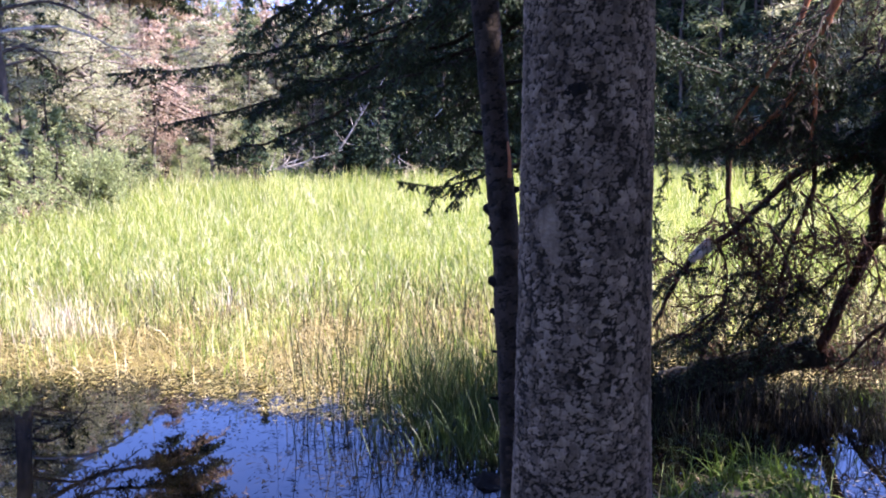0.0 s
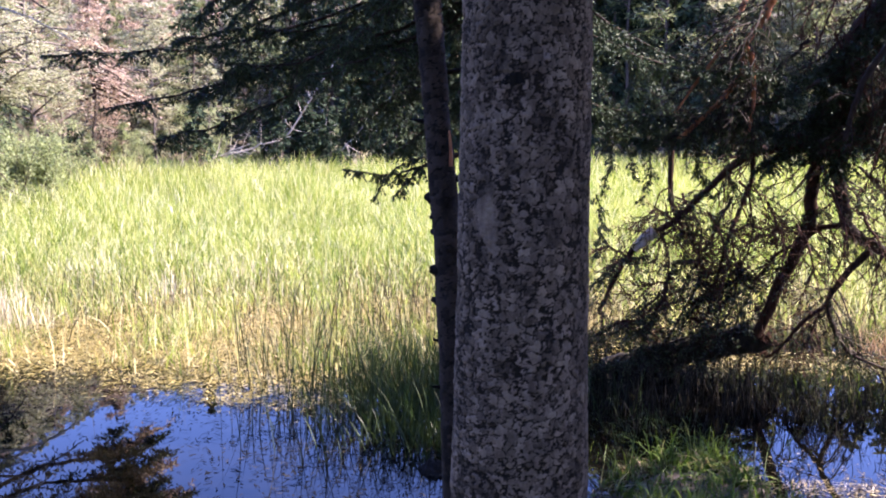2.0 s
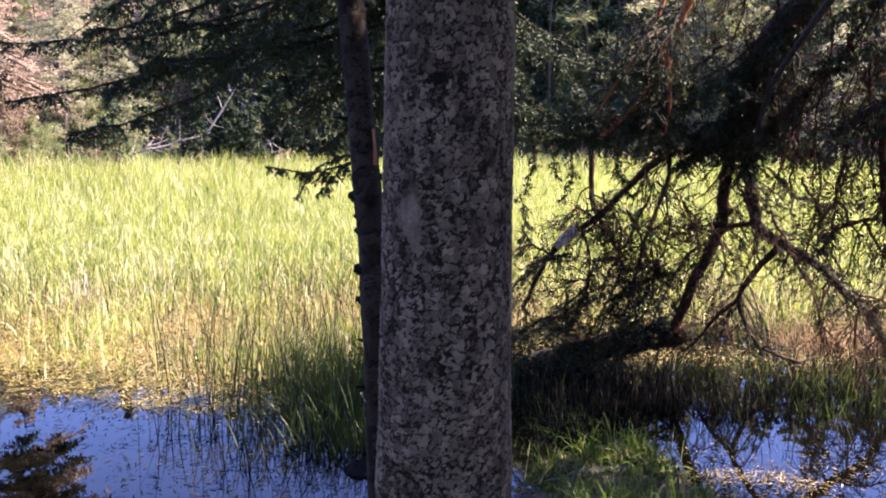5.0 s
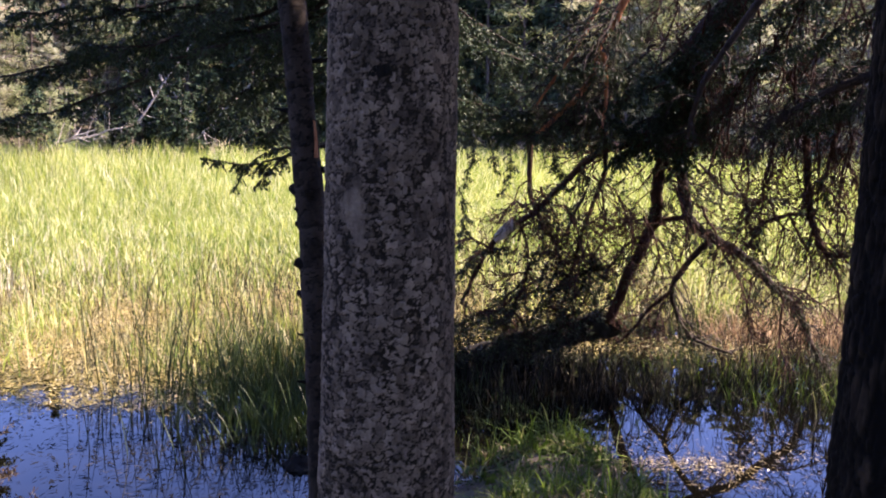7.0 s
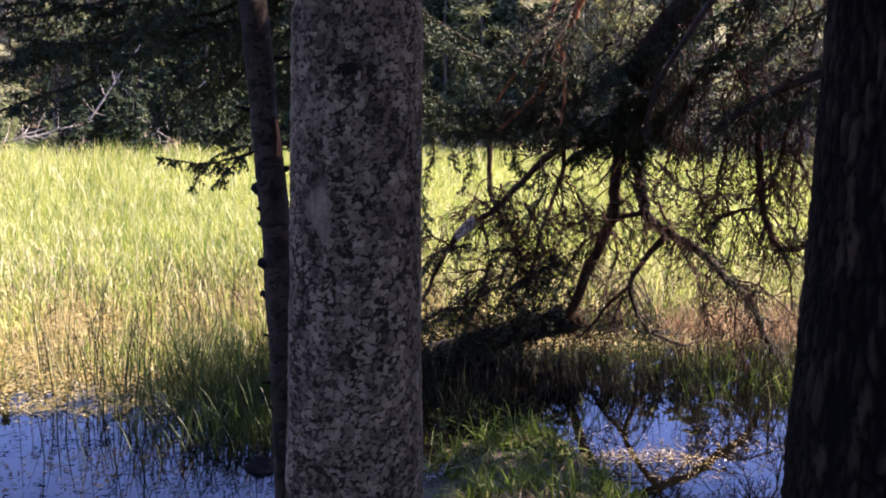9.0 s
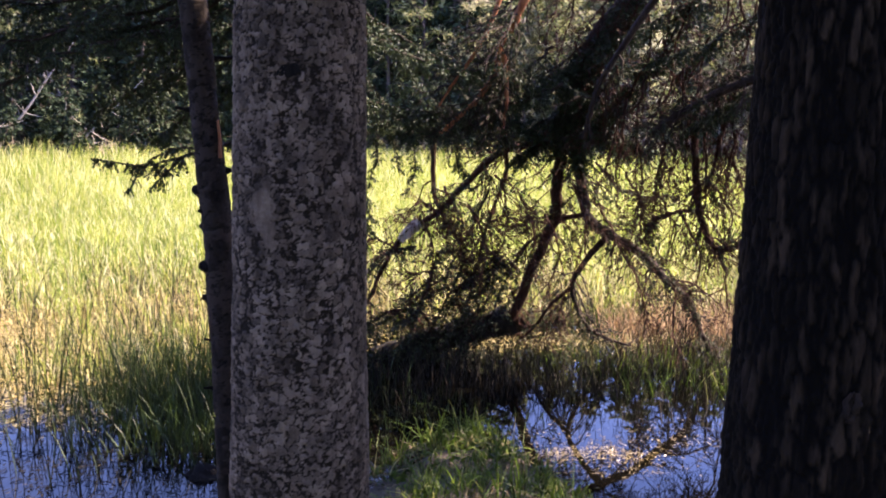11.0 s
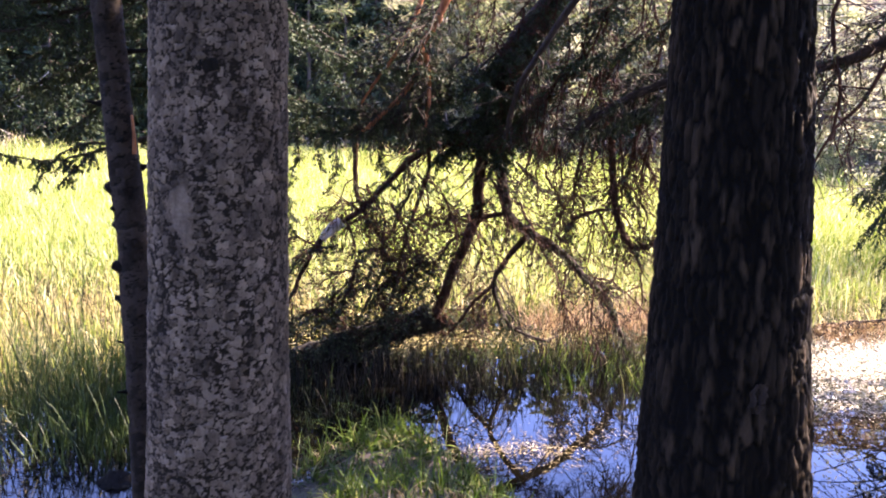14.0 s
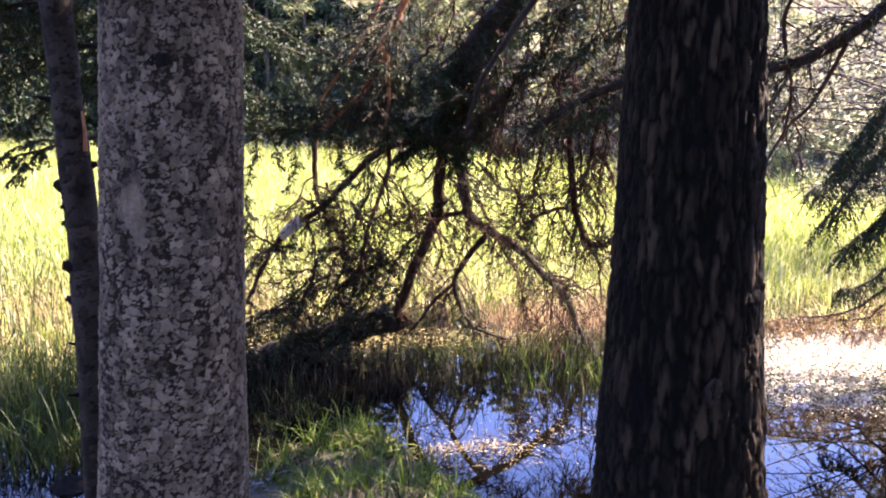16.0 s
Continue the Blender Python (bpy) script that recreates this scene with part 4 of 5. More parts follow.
# the pine whose limbs hang over the pond to the water
droop = thing("drooping_pine", "old pine with bare crooked limbs drooping to the water", "tree", (6.6, 5.0, 0.2))
tz = np.linspace(0, 13, 30)
v, f = tube(np.stack([6.9 - 0.02 * tz ** 1.5, 5.0 + 0.03 * tz, tz - 0.2], -1), 0.24, 0.06, 14, 0.05, rng)
part("trunk", mesh_of("trunk", v, f, M_BARK_PINE, smooth=True), droop)
CROOKED = [
    (0.085, 0.062, M_TWIG, [(6.6, 5.2, 6.2), (4.8, 6.4, 5.6), (3.09, 7.38, 4.26), (2.56, 7.58, 3.6), (2.24, 7.68, 3.14), (2.12, 7.72, 2.6)]),
    (0.07, 0.05, M_LIMB, [(2.2, 7.69, 2.95), (2.09, 7.72, 2.5), (2.02, 7.74, 2.12), (1.99, 7.75, 1.88), (1.97, 7.76, 1.47), (1.76, 7.81, 0.94), (1.57, 7.85, 0.42)]),
    # The low log looks shaded through its dark wood colour.
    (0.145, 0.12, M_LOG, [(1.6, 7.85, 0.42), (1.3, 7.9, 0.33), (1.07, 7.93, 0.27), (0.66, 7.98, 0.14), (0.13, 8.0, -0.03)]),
    (0.07, 0.025, M_TWIG, [(2.26, 7.67, 2.95), (2.17, 7.7, 2.5), (2.17, 7.7, 2.15), (2.21, 7.69, 1.9), (2.3, 7.66, 1.48), (2.53, 7.59, 1.32), (2.83, 7.48, 1.12), (3.02, 7.41, 0.91), (3.23, 7.32, 0.71), (3.33, 7.27, 0.48), (3.45, 7.22, 0.17)]),
    (0.035, 0.012, M_TWIG, [(2.47, 7.61, 1.3), (2.24, 7.68, 0.98), (2.16, 7.7, 0.77), (2.25, 7.68, 0.48), (2.4, 7.63, 0.3), (2.73, 7.52, 0.19)]),
    (0.025, 0.008, M_LIMB, [(2.16, 7.7, 0.77), (1.97, 7.76, 0.59), (1.8, 7.8, 0.34), (1.66, 7.83, 0.21)]),
    (0.03, 0.026, M_LIMB, [(1.97, 7.76, 1.42), (2.09, 7.72, 1.49), (2.26, 7.67, 1.52)]),
    (0.045, 0.02, M_LIMB, [(2.3, 7.6, 2.6), (1.71, 7.71, 2.25), (1.44, 7.77, 2.16), (1.16, 7.82, 1.93), (0.79, 7.86, 1.54), (0.48, 7.89, 1.34), (0.25, 7.9, 1.0), (0.07, 7.9, 0.59)]),
    (0.03, 0.01, M_LIMB, [(1.6, 7.8, 2.9), (1.44, 7.77, 2.55), (1.47, 7.76, 1.99), (1.36, 7.78, 1.62), (1.25, 7.8, 1.3), (1.17, 7.82, 0.94), (0.94, 7.85, 0.71)]),
    (0.03, 0.012, M_LIMB, [(0.74, 7.87, 2.21), (0.74, 7.87, 1.81), (0.81, 7.86, 1.55), (0.97, 7.84, 1.29), (1.08, 7.83, 1.0)]),
    (0.035, 0.025, M_LIMB, [(3.05, 6.96, 2.6), (3.1, 6.94, 1.86), (3.17, 6.91, 1.49), (3.28, 6.85, 1.28), (3.46, 6.76, 1.31)]),
    (0.022, 0.01, M_LIMB, [(3.14, 6.92, 1.63), (2.94, 7.01, 1.6), (2.78, 7.08, 1.51), (2.68, 7.11, 1.34)]),
    (0.025, 0.015, M_LIMB, [(3.4, 6.8, 2.9), (3.28, 6.85, 2.34), (3.23, 6.88, 2.02), (3.17, 6.91, 1.79)]),
    (0.05, 0.035, M_TWIG, [(6.6, 5.2, 5.0), (4.75, 4.6, 3.6), (4.3, 4.89, 3.05), (4.0, 5.3, 2.85), (3.47, 6.08, 2.82), (3.13, 6.26, 2.73), (2.76, 6.43, 2.52), (2.51, 6.54, 2.32)]),
    (0.042, 0.02, M_REDLIMB, [(3.02, 6.05, 5.31), (1.62, 6.7, 3.9), (1.41, 6.78, 3.45), (1.31, 6.8, 3.22), (1.21, 6.8, 3.07), (1.19, 6.8, 2.87), (1.06, 6.82, 2.65), (0.89, 6.85, 2.48), (0.7, 6.86, 2.3)]),
    (0.026, 0.01, M_REDLIMB, [(1.3, 7.0, 3.68), (1.18, 7.0, 3.33), (1.03, 7.0, 3.03), (0.83, 7.0, 2.75), (0.68, 7.0, 2.53)]),
    (0.028, 0.012, M_REDLIMB, [(1.24, 6.78, 2.99), (1.27, 6.77, 2.7), (1.25, 6.78, 2.36)]),
    (0.03, 0.016, M_TWIG, [(2.58, 6.54, 3.58), (2.14, 6.72, 2.86), (2.03, 6.75, 2.57), (1.97, 6.78, 2.27)]),
    (0.018, 0.008, M_LIMB, [(4.3, 4.89, 3.0), (4.15, 5.01, 2.58), (4.01, 5.12, 2.37), (3.89, 5.22, 2.02)]),
    (0.02, 0.01, M_LIMB, [(4.4, 5.0, 3.9), (3.99, 5.14, 3.33), (3.98, 5.15, 2.96), (4.03, 5.11, 2.66), (4.0, 5.13, 2.29)]),
]
for q, (r0, r1, mat, pts) in enumerate(CROOKED):
    path = smooth_path(pts, 6 * len(pts))
    path += rng.normal(size=path.shape) * r0 * 0.08
    v, f = tube(path, r0, r1, 8, 0.06, rng)
    limb = part("limb", mesh_of("limb", v, f, mat, smooth=True), droop)
    chunks, lines = [], []
    size = np.linalg.norm(np.diff(path, axis=0), axis=1).sum()
    for tw in side_twigs(rng, path, int(size * (4 if q > 16 or q == 0 else 13)), 0.62, 0.35, 0.7, 0.2, True):
        tw[1:] += rng.normal(size=(4, 3)) * 0.02
        chunks.append(tube(tw, 0.009, 0.0025, 4))
        for st in side_twigs(rng, tw, 7, 0.3, 0.35, 0.7, 0.1, True):
            chunks.append(tube(st[::2], 0.0042, 0.002, 3))
            if rng.uniform() < (0.05 if q > 16 else 0.35):
                lines.append(st)
    v, f = merge(chunks)
    tagged(part("twig_spray", mesh_of("twig_spray", v, f, M_TWIG if mat is not M_LIMB else M_LIMB, smooth=True), limb), "tangle of fine dead twigs", kind="stuff")
    if lines:
        v, f = needles_on(rng, lines, 150, 0.05, 0.008, 0.1)
        part("needles", mesh_of("needles", v, f, M_PINE), limb)
TUFTS = [
    [(1.3, 7.75, 1.75), (0.9, 7.7, 1.2), (0.5, 7.7, 0.75), (0.2, 7.75, 0.5)],
    [(1.2, 7.8, 1.3), (0.85, 7.75, 0.9), (0.6, 7.7, 0.55), (0.3, 7.7, 0.3)],
    [(1.35, 7.8, 1.1), (1.1, 7.7, 0.8), (0.8, 7.65, 0.5), (0.55, 7.6, 0.25)],
    [(0.5, 7.9, 1.3), (0.25, 7.8, 1.0), (0.05, 7.75, 0.7)],
    [(1.6, 7.8, 0.9), (1.3, 7.7, 0.75), (1.0, 7.6, 0.5)],
    [(0.9, 7.9, 0.9), (0.5, 7.9, 0.6), (0.1, 7.9, 0.35)],
    [(1.5, 7.8, 1.2), (1.25, 7.75, 1.0), (1.0, 7.75, 0.95)],
    [(2.3, 7.6, 1.9), (2.7, 7.4, 1.95), (3.1, 7.3, 1.8)],
]
for q in range(6):                   # more twigs hanging to the fallen limb
    x = 0.2 + 0.24 * q
    TUFTS.append([(x + 0.35, 7.75 + 0.05 * (q % 3), 0.75 + 0.09 * q), (x + 0.1, 7.7, 0.5 + 0.06 * q), (x - 0.15, 7.65, 0.28 + 0.02 * q), (x - 0.35, 7.6, 0.1)])
for pts in TUFTS:
    pts = [np.array(p) + rng.normal(size=3) * (0.14, 0.1, 0.1) for p in pts]
    bough(rng, pts, 0.36, 18, 0.013, droop, M_PINE, 0.3, 42, 0.034, 0.02, 5, M_TWIG, name="bough", spread=1.6)
DENSE = [
    [(3.3, 7.3, 4.4), (2.5, 7.5, 3.5), (1.7, 7.55, 2.85), (0.9, 7.5, 2.5), (0.3, 7.4, 2.4)],
    [(3.0, 7.2, 4.1), (2.4, 7.4, 3.3), (1.8, 7.5, 2.8), (1.2, 7.5, 2.5)],
    [(2.3, 7.6, 3.0), (2.0, 7.5, 2.6), (1.6, 7.4, 2.35), (1.1, 7.4, 2.25)],
    [(2.2, 7.6, 2.6), (2.4, 7.4, 2.4), (2.7, 7.3, 2.2)],
    [(2.1, 7.6, 2.4), (1.8, 7.5, 2.25), (1.5, 7.5, 2.1)],
    [(3.2, 7.0, 3.9), (2.9, 7.2, 3.2), (2.6, 7.3, 2.8), (2.3, 7.3, 2.5)],
    [(2.6, 7.5, 3.6), (2.2, 7.45, 3.0), (2.0, 7.4, 2.7), (1.9, 7.4, 2.4)],
    [(3.5, 6.3, 2.85), (3.2, 6.5, 2.6), (2.9, 6.6, 2.4)],
]
DENSE += [
    [(1.73, 7.01, 3.09), (1.48, 7.07, 2.87), (1.08, 7.14, 2.6), (0.56, 7.2, 2.46), (-0.01, 7.22, 2.42)],
    [(1.77, 6.8, 2.75), (1.49, 6.86, 2.62), (1.1, 6.94, 2.52), (0.69, 6.99, 2.34), (0.36, 7.01, 2.28)],
]
DENSE += [[(3.9, 6.9, 4.2), (3.1, 7.0, 3.6), (2.6, 7.05, 3.3), (2.2, 7.1, 3.1)], [(4.1, 6.6, 3.9), (3.5, 6.7, 3.4), (3.0, 6.8, 3.1), (2.6, 6.9, 2.95)], [(4.2, 6.4, 3.6), (3.7, 6.5, 3.1), (3.2, 6.6, 2.85)]]
DENSE += [[(2.35, 7.5, 2.95), (2.1, 7.4, 2.5), (1.9, 7.35, 2.2)], [(2.2, 7.5, 2.8), (2.3, 7.4, 2.4), (2.5, 7.35, 2.15)], [(2.2, 7.5, 2.6), (2.05, 7.35, 2.3), (2.1, 7.3, 2.05)]]
DENSE += [[(3.2, 7.25, 4.4), (2.7, 7.35, 3.7), (2.3, 7.45, 3.2), (2.1, 7.5, 2.8)], [(3.0, 7.2, 4.3), (2.5, 7.3, 3.6), (2.2, 7.35, 3.1)], [(2.6, 7.3, 3.7), (2.25, 7.35, 3.2), (1.9, 7.35, 2.9)]]
HANGING = [
    [(0.11, 7.31, 2.42), (0.16, 7.31, 2.13), (0.08, 7.31, 1.82)],
    [(0.45, 7.29, 2.42), (0.52, 7.29, 2.11), (0.45, 7.29, 1.8)],
    [(0.85, 7.16, 2.4), (0.9, 7.15, 2.09), (0.98, 7.14, 1.83)],
    [(0.24, 7.4, 2.45), (0.32, 7.4, 2.24), (0.37, 7.4, 1.98)],
    [(0.03, 7.31, 1.82), (0.08, 7.31, 1.51), (0.03, 7.31, 1.24)],
]
for pts in HANGING:
    bough(rng, pts, 0.16, 12, 0.007, droop, M_PINE, 0.4, 120, 0.04, 0.012, 4, M_TWIG, name="bough")
for pts in DENSE:
    bough(rng, pts, 0.36, 24, 0.016, droop, M_NEEDLE, 0.45, 190, 0.036, 0.012, 5, M_TWIG, name="bough")
DRY = [
    [(2.5, 7.55, 1.3), (2.7, 7.4, 0.9), (2.75, 7.3, 0.45)],
    [(2.9, 7.45, 1.05), (2.8, 7.35, 0.7), (2.9, 7.2, 0.3)],
    [(3.0, 7.4, 0.9), (3.3, 7.2, 0.9), (3.6, 7.0, 0.6)],
    [(3.2, 6.9, 1.5), (3.4, 6.9, 1.0), (3.4, 6.9, 0.55)],
    [(3.1, 7.3, 0.8), (3.0, 7.15, 0.5), (3.05, 7.0, 0.2)],
    [(3.46, 6.76, 1.31), (3.7, 6.7, 1.0), (3.8, 6.6, 0.6)],
    [(2.1, 7.7, 0.75), (2.0, 7.6, 0.5), (1.85, 7.5, 0.25)],
    [(1.9, 7.8, 1.3), (1.6, 7.75, 1.15), (1.4, 7.7, 0.9)],
    [(2.0, 7.75, 1.5), (1.75, 7.7, 1.45), (1.5, 7.7, 1.3)],
    [(0.8, 7.86, 1.55), (0.55, 7.8, 1.65), (0.3, 7.8, 1.5)],
    [(2.8, 7.0, 2.1), (2.75, 7.0, 1.8), (2.6, 7.05, 1.6)],
    [(3.3, 6.85, 2.2), (3.45, 6.8, 1.9), (3.5, 6.75, 1.6)],
]
for q in range(12):                  # fine dead twigs between the limbs
    x, z = 0.6 + 0.24 * q, 1.15 + 0.5 * (q * 0.618034 % 1.0)
    DRY.append([(x, 7.85 - 0.08 * q, z + 0.35), (x + 0.12, 7.7 - 0.08 * q, z), (x + 0.05, 7.6 - 0.07 * q, z - 0.45)])
for q in range(12):                  # a tangle of crossing twigs above the fallen limb
    x, z = 0.25 + 0.13 * q, 0.55 + 0.95 * (q * 0.618034 % 1.0)
    a = 2.4 * q
    w = np.array([0.42 * math.cos(a), 0.12 * math.sin(a * 1.7), 0.3 * math.sin(a) - 0.12])
    p0 = np.array([x, 7.72 + 0.04 * (q % 4), z])
    DRY.append([p0, p0 + w * 0.5 + (0, 0, 0.05), p0 + w])
for q in range(12):                  # twigs that hang in a curtain beside the forked limb
    x, y, z = 2.35 + 0.095 * q, 7.1 - 0.03 * q, 2.95 - 0.3 * (q * 7 % 3)
    DRY.append([(x, y, z), (x + 0.07 * (-1) ** q, y, z - 0.5), (x - 0.04, y, z - 1.1)])
for q in range(26):                  # brown twigs that hang thick under the high limbs
    x, y, z = 1.95 + 0.075 * q, 7.4 - 0.03 * q, 4.15 - 0.32 * (q * 3 % 5)
    DRY.append([(x, y, z), (x - 0.1 * (-1) ** q, y + 0.05, z - 0.45), (x - 0.25, y, z - 1.0)])
for pts in DRY:
    path = smooth_path(pts, 14)
    path[1:] += np.cumsum(rng.normal(size=(13, 3)) * 0.012, axis=0)
    chunks = [tube(path, 0.014, 0.004, 5, 0.05, rng)]
    for tw in side_twigs(rng, path, 16, 0.5, 0.15, 0.8, 0.1, True):
        chunks.append(tube(tw, 0.005, 0.002, 4))
        for st in side_twigs(rng, tw, 6, 0.22, 0.1, 0.8, 0.1, True):
            chunks.append(tube(st[::2], 0.0032, 0.0018, 3))
    v, f = merge(chunks)
    part("dry_branch", mesh_of("dry_branch", v, f, M_LIMB, smooth=True), droop)
for pts in ([(6.7, 5.1, 5.8), (4.5, 6.2, 5.2), (3.2, 6.4, 4.6), (2.2, 6.3, 4.2)], [(6.7, 5.1, 5.4), (4.2, 5.8, 4.9), (2.9, 6.0, 4.4), (1.9, 6.0, 4.0)], [(6.7, 5.1, 5.6), (5.2, 5.6, 5.0), (4.0, 5.7, 4.5)]):
    bough(rng, pts, 0.8, 22, 0.03, droop, M_PINE, 0.3, 85, 0.1, 0.03, 5, M_LIMB)    # unseen living boughs above the water, added to shade sedge and bank
crown(rng, droop, 12.5, 6.2, 4.0, 16, M_PINE, lambda z: 6.7, 5.1, 0.18, 0.06, 14)


side = thing("shore_spruce", "small dark spruce with drooping boughs at the water", "tree", (6.2, 5.9, 0.0))
tz = np.linspace(-0.1, 7, 20)
v, f = tube(np.stack([np.full(20, 6.2), np.full(20, 5.9), tz], -1), 0.1, 0.02, 10, 0.04, rng)
part("trunk", mesh_of("trunk", v, f, M_TWIG, smooth=True), side)
for pts in (
    [(6.43, 5.9, 3.31), (6.0, 6.0, 2.49), (5.64, 6.1, 1.95), (5.26, 6.1, 1.53)],
    [(6.53, 5.9, 2.6), (6.07, 6.0, 1.91), (5.85, 6.1, 1.52), (5.61, 6.2, 1.3)],
    [(6.63, 6.0, 3.65), (6.15, 6.2, 2.87), (5.84, 6.3, 2.41), (5.58, 6.4, 2.05)],
    [(6.6, 5.9, 3.02), (6.1, 5.8, 2.08), (5.74, 5.8, 1.61)],
    [(6.67, 6.4, 3.61), (6.28, 6.5, 2.61), (5.95, 6.6, 2.1), (5.58, 6.6, 1.79)],
):
    bough(rng, [(6.2, 5.9, pts[0][2] + 0.25)] + pts, 0.46, 40, 0.014, side, M_NEEDLE, 0.95, 130, 0.036, 0.011, 5)
for k, pts in enumerate((
    [(7.07, 5.9, 1.65), (6.29, 6.0, 1.15), (5.74, 6.2, 0.69), (5.25, 6.3, 0.61), (4.93, 6.4, 0.54)],
    [(7.1, 5.9, 1.43), (6.55, 6.1, 1.02), (6.11, 6.3, 0.62), (5.69, 6.5, 0.5), (5.23, 6.6, 0.52)],
    [(7.12, 5.9, 1.32), (6.65, 6.1, 0.79), (6.23, 6.2, 0.52), (5.86, 6.3, 0.43)],
    [(6.89, 5.9, 1.92), (6.27, 6.0, 1.37), (5.82, 6.1, 0.98), (5.54, 6.15, 0.89)],
)):                   # low boughs over the water, half of them dying and brown
    bough(rng, [(6.2, 5.9, pts[0][2] + 0.15)] + pts, 0.3, 40, 0.02, side, (M_SEDGE_DRY, M_SEDGE_DRY, M_DRY, M_NEEDLE)[k], 0.9, 90, 0.04, 0.009, 5)


# broken pale tip of a limb, a root hummock and fallen branches at the water
# Sunlight on the broken tip is painted as a very light wood.
v, f = tube(smooth_path([(0.6, 7.84, 1.43), (0.51, 7.835, 1.36), (0.4, 7.835, 1.25)], 7), 0.058, 0.05, 9, 0.2, rng)
part("broken_wood", mesh_of("broken_wood", v, f, M_SPLINTER, smooth=True), droop, "pale splintered wood, sunlight painted into its colour")
ang, lat = np.meshgrid(np.linspace(0, 2 * np.pi, 28, endpoint=False), np.linspace(0.02, 1.5, 10))
hr = 1 + 0.35 * (value_noise(ang * 2.2, lat * 4, 51) - 0.5) + 0.2 * (value_noise(ang * 6, lat * 9, 52) - 0.5)
hv = np.stack([-1.06 + 0.15 * hr * np.cos(ang) * np.sin(lat), 5.14 + 0.12 * hr * np.sin(ang) * np.sin(lat), -0.06 + 0.12 * hr * np.cos(lat)], -1).reshape(-1, 3)
i, j = np.meshgrid(np.arange(9), np.arange(28), indexing="ij")
hf = np.stack([i * 28 + j, i * 28 + (j + 1) % 28, (i + 1) * 28 + (j + 1) % 28, (i + 1) * 28 + j], -1).reshape(-1, 4)
tagged(new("root_hummock", mesh_of("root_hummock", hv, hf, M_PIT, smooth=True)), "dark mossy root hummock at the waterline", "hummock")
for pts, r0 in (([(6.5, 8.3, 0.05), (7.6, 8.35, 0.1), (9.0, 8.6, 0.12)], 0.035),):
    v, f = tube(smooth_path(pts, 12), r0, r0 * 0.5, 8, 0.1, rng)
    tagged(new("fallen_branch", mesh_of("fallen_branch", v, f, M_TWIG, smooth=True)), "weathered fallen branch lying in the shallows", "branch")


# ---- the far shore ----
def far_tree(rng, name, label, height, low, reach, limbs, leaves, mat, wood, leaf, cone=False, at_trunk=0.12, bare=0, slim=0.4, thin=1.0):
    """A tree of the far woods: a tapered stem, limbs, and a crown of many small leaves in clumps."""
    ob = thing(name, label, "tree")
    z = np.linspace(-0.3, height, 14)
    sway = np.cumsum(rng.normal(size=(14, 2)) * 0.05, axis=0)
    stem = np.column_stack([sway, z])
    chunks = [tube(stem, at_trunk, 0.02, 8)]
    ats, ways = [], []
    for q in range(limbs):
        s = (q + rng.uniform()) / limbs
        zz = low + (height - low) * s
        a = rng.uniform(0, 6.28)
        ln = reach * ((1 - 0.9 * s) if cone else math.sin(math.pi * (0.18 + 0.8 * s))) * rng.uniform(0.6, 1.15)
        p0 = np.array([np.interp(zz, z, stem[:, 0]), np.interp(zz, z, stem[:, 1]), zz])
        w = np.array([math.cos(a), math.sin(a), -0.25 if cone else rng.uniform(-0.1, 0.6)])
        u = np.linspace(0, 1, 4)[:, None]
        path = p0 + w * ln * u + np.array([0, 0, -0.15 * ln]) * u ** 2 + rng.normal(size=(4, 3)) * 0.05 * u
        chunks.append(tube(path, (0.03 + 0.012 * ln) * thin, 0.006, 4))
        for tw in side_twigs(rng, path, 5, ln * 0.45, 0.3, 0.5, 0.3):
            chunks.append(tube(tw[::4], 0.012, 0.004, 3))
            if q < limbs * (1 - bare):
                k = int(leaves / limbs / 5)
                t = rng.uniform(0.2, 1, k)[:, None]
                ats.append(tw[0] * (1 - t) + tw[-1] * t + rng.normal(size=(k, 3)) * (0.07 + 0.04 * ln) * (1, 1, 0.5))
                way = tw[-1] - tw[0]
                ways.append(np.repeat(way[None] / np.linalg.norm(way), k, 0))
    v, f = merge(chunks)
    part("trunk", mesh_of("trunk", v, f, wood, smooth=True), ob)
    at = np.concatenate(ats)
    v, f = cards(rng, at, rng.uniform(0.6, 1.4, len(at)) * leaf, rng.uniform(0.6, 1.3, len(at)) * leaf * slim, np.concatenate(ways), 0.6)
    part("crown", mesh_of("crown", v, f, mat), ob)
    return ob


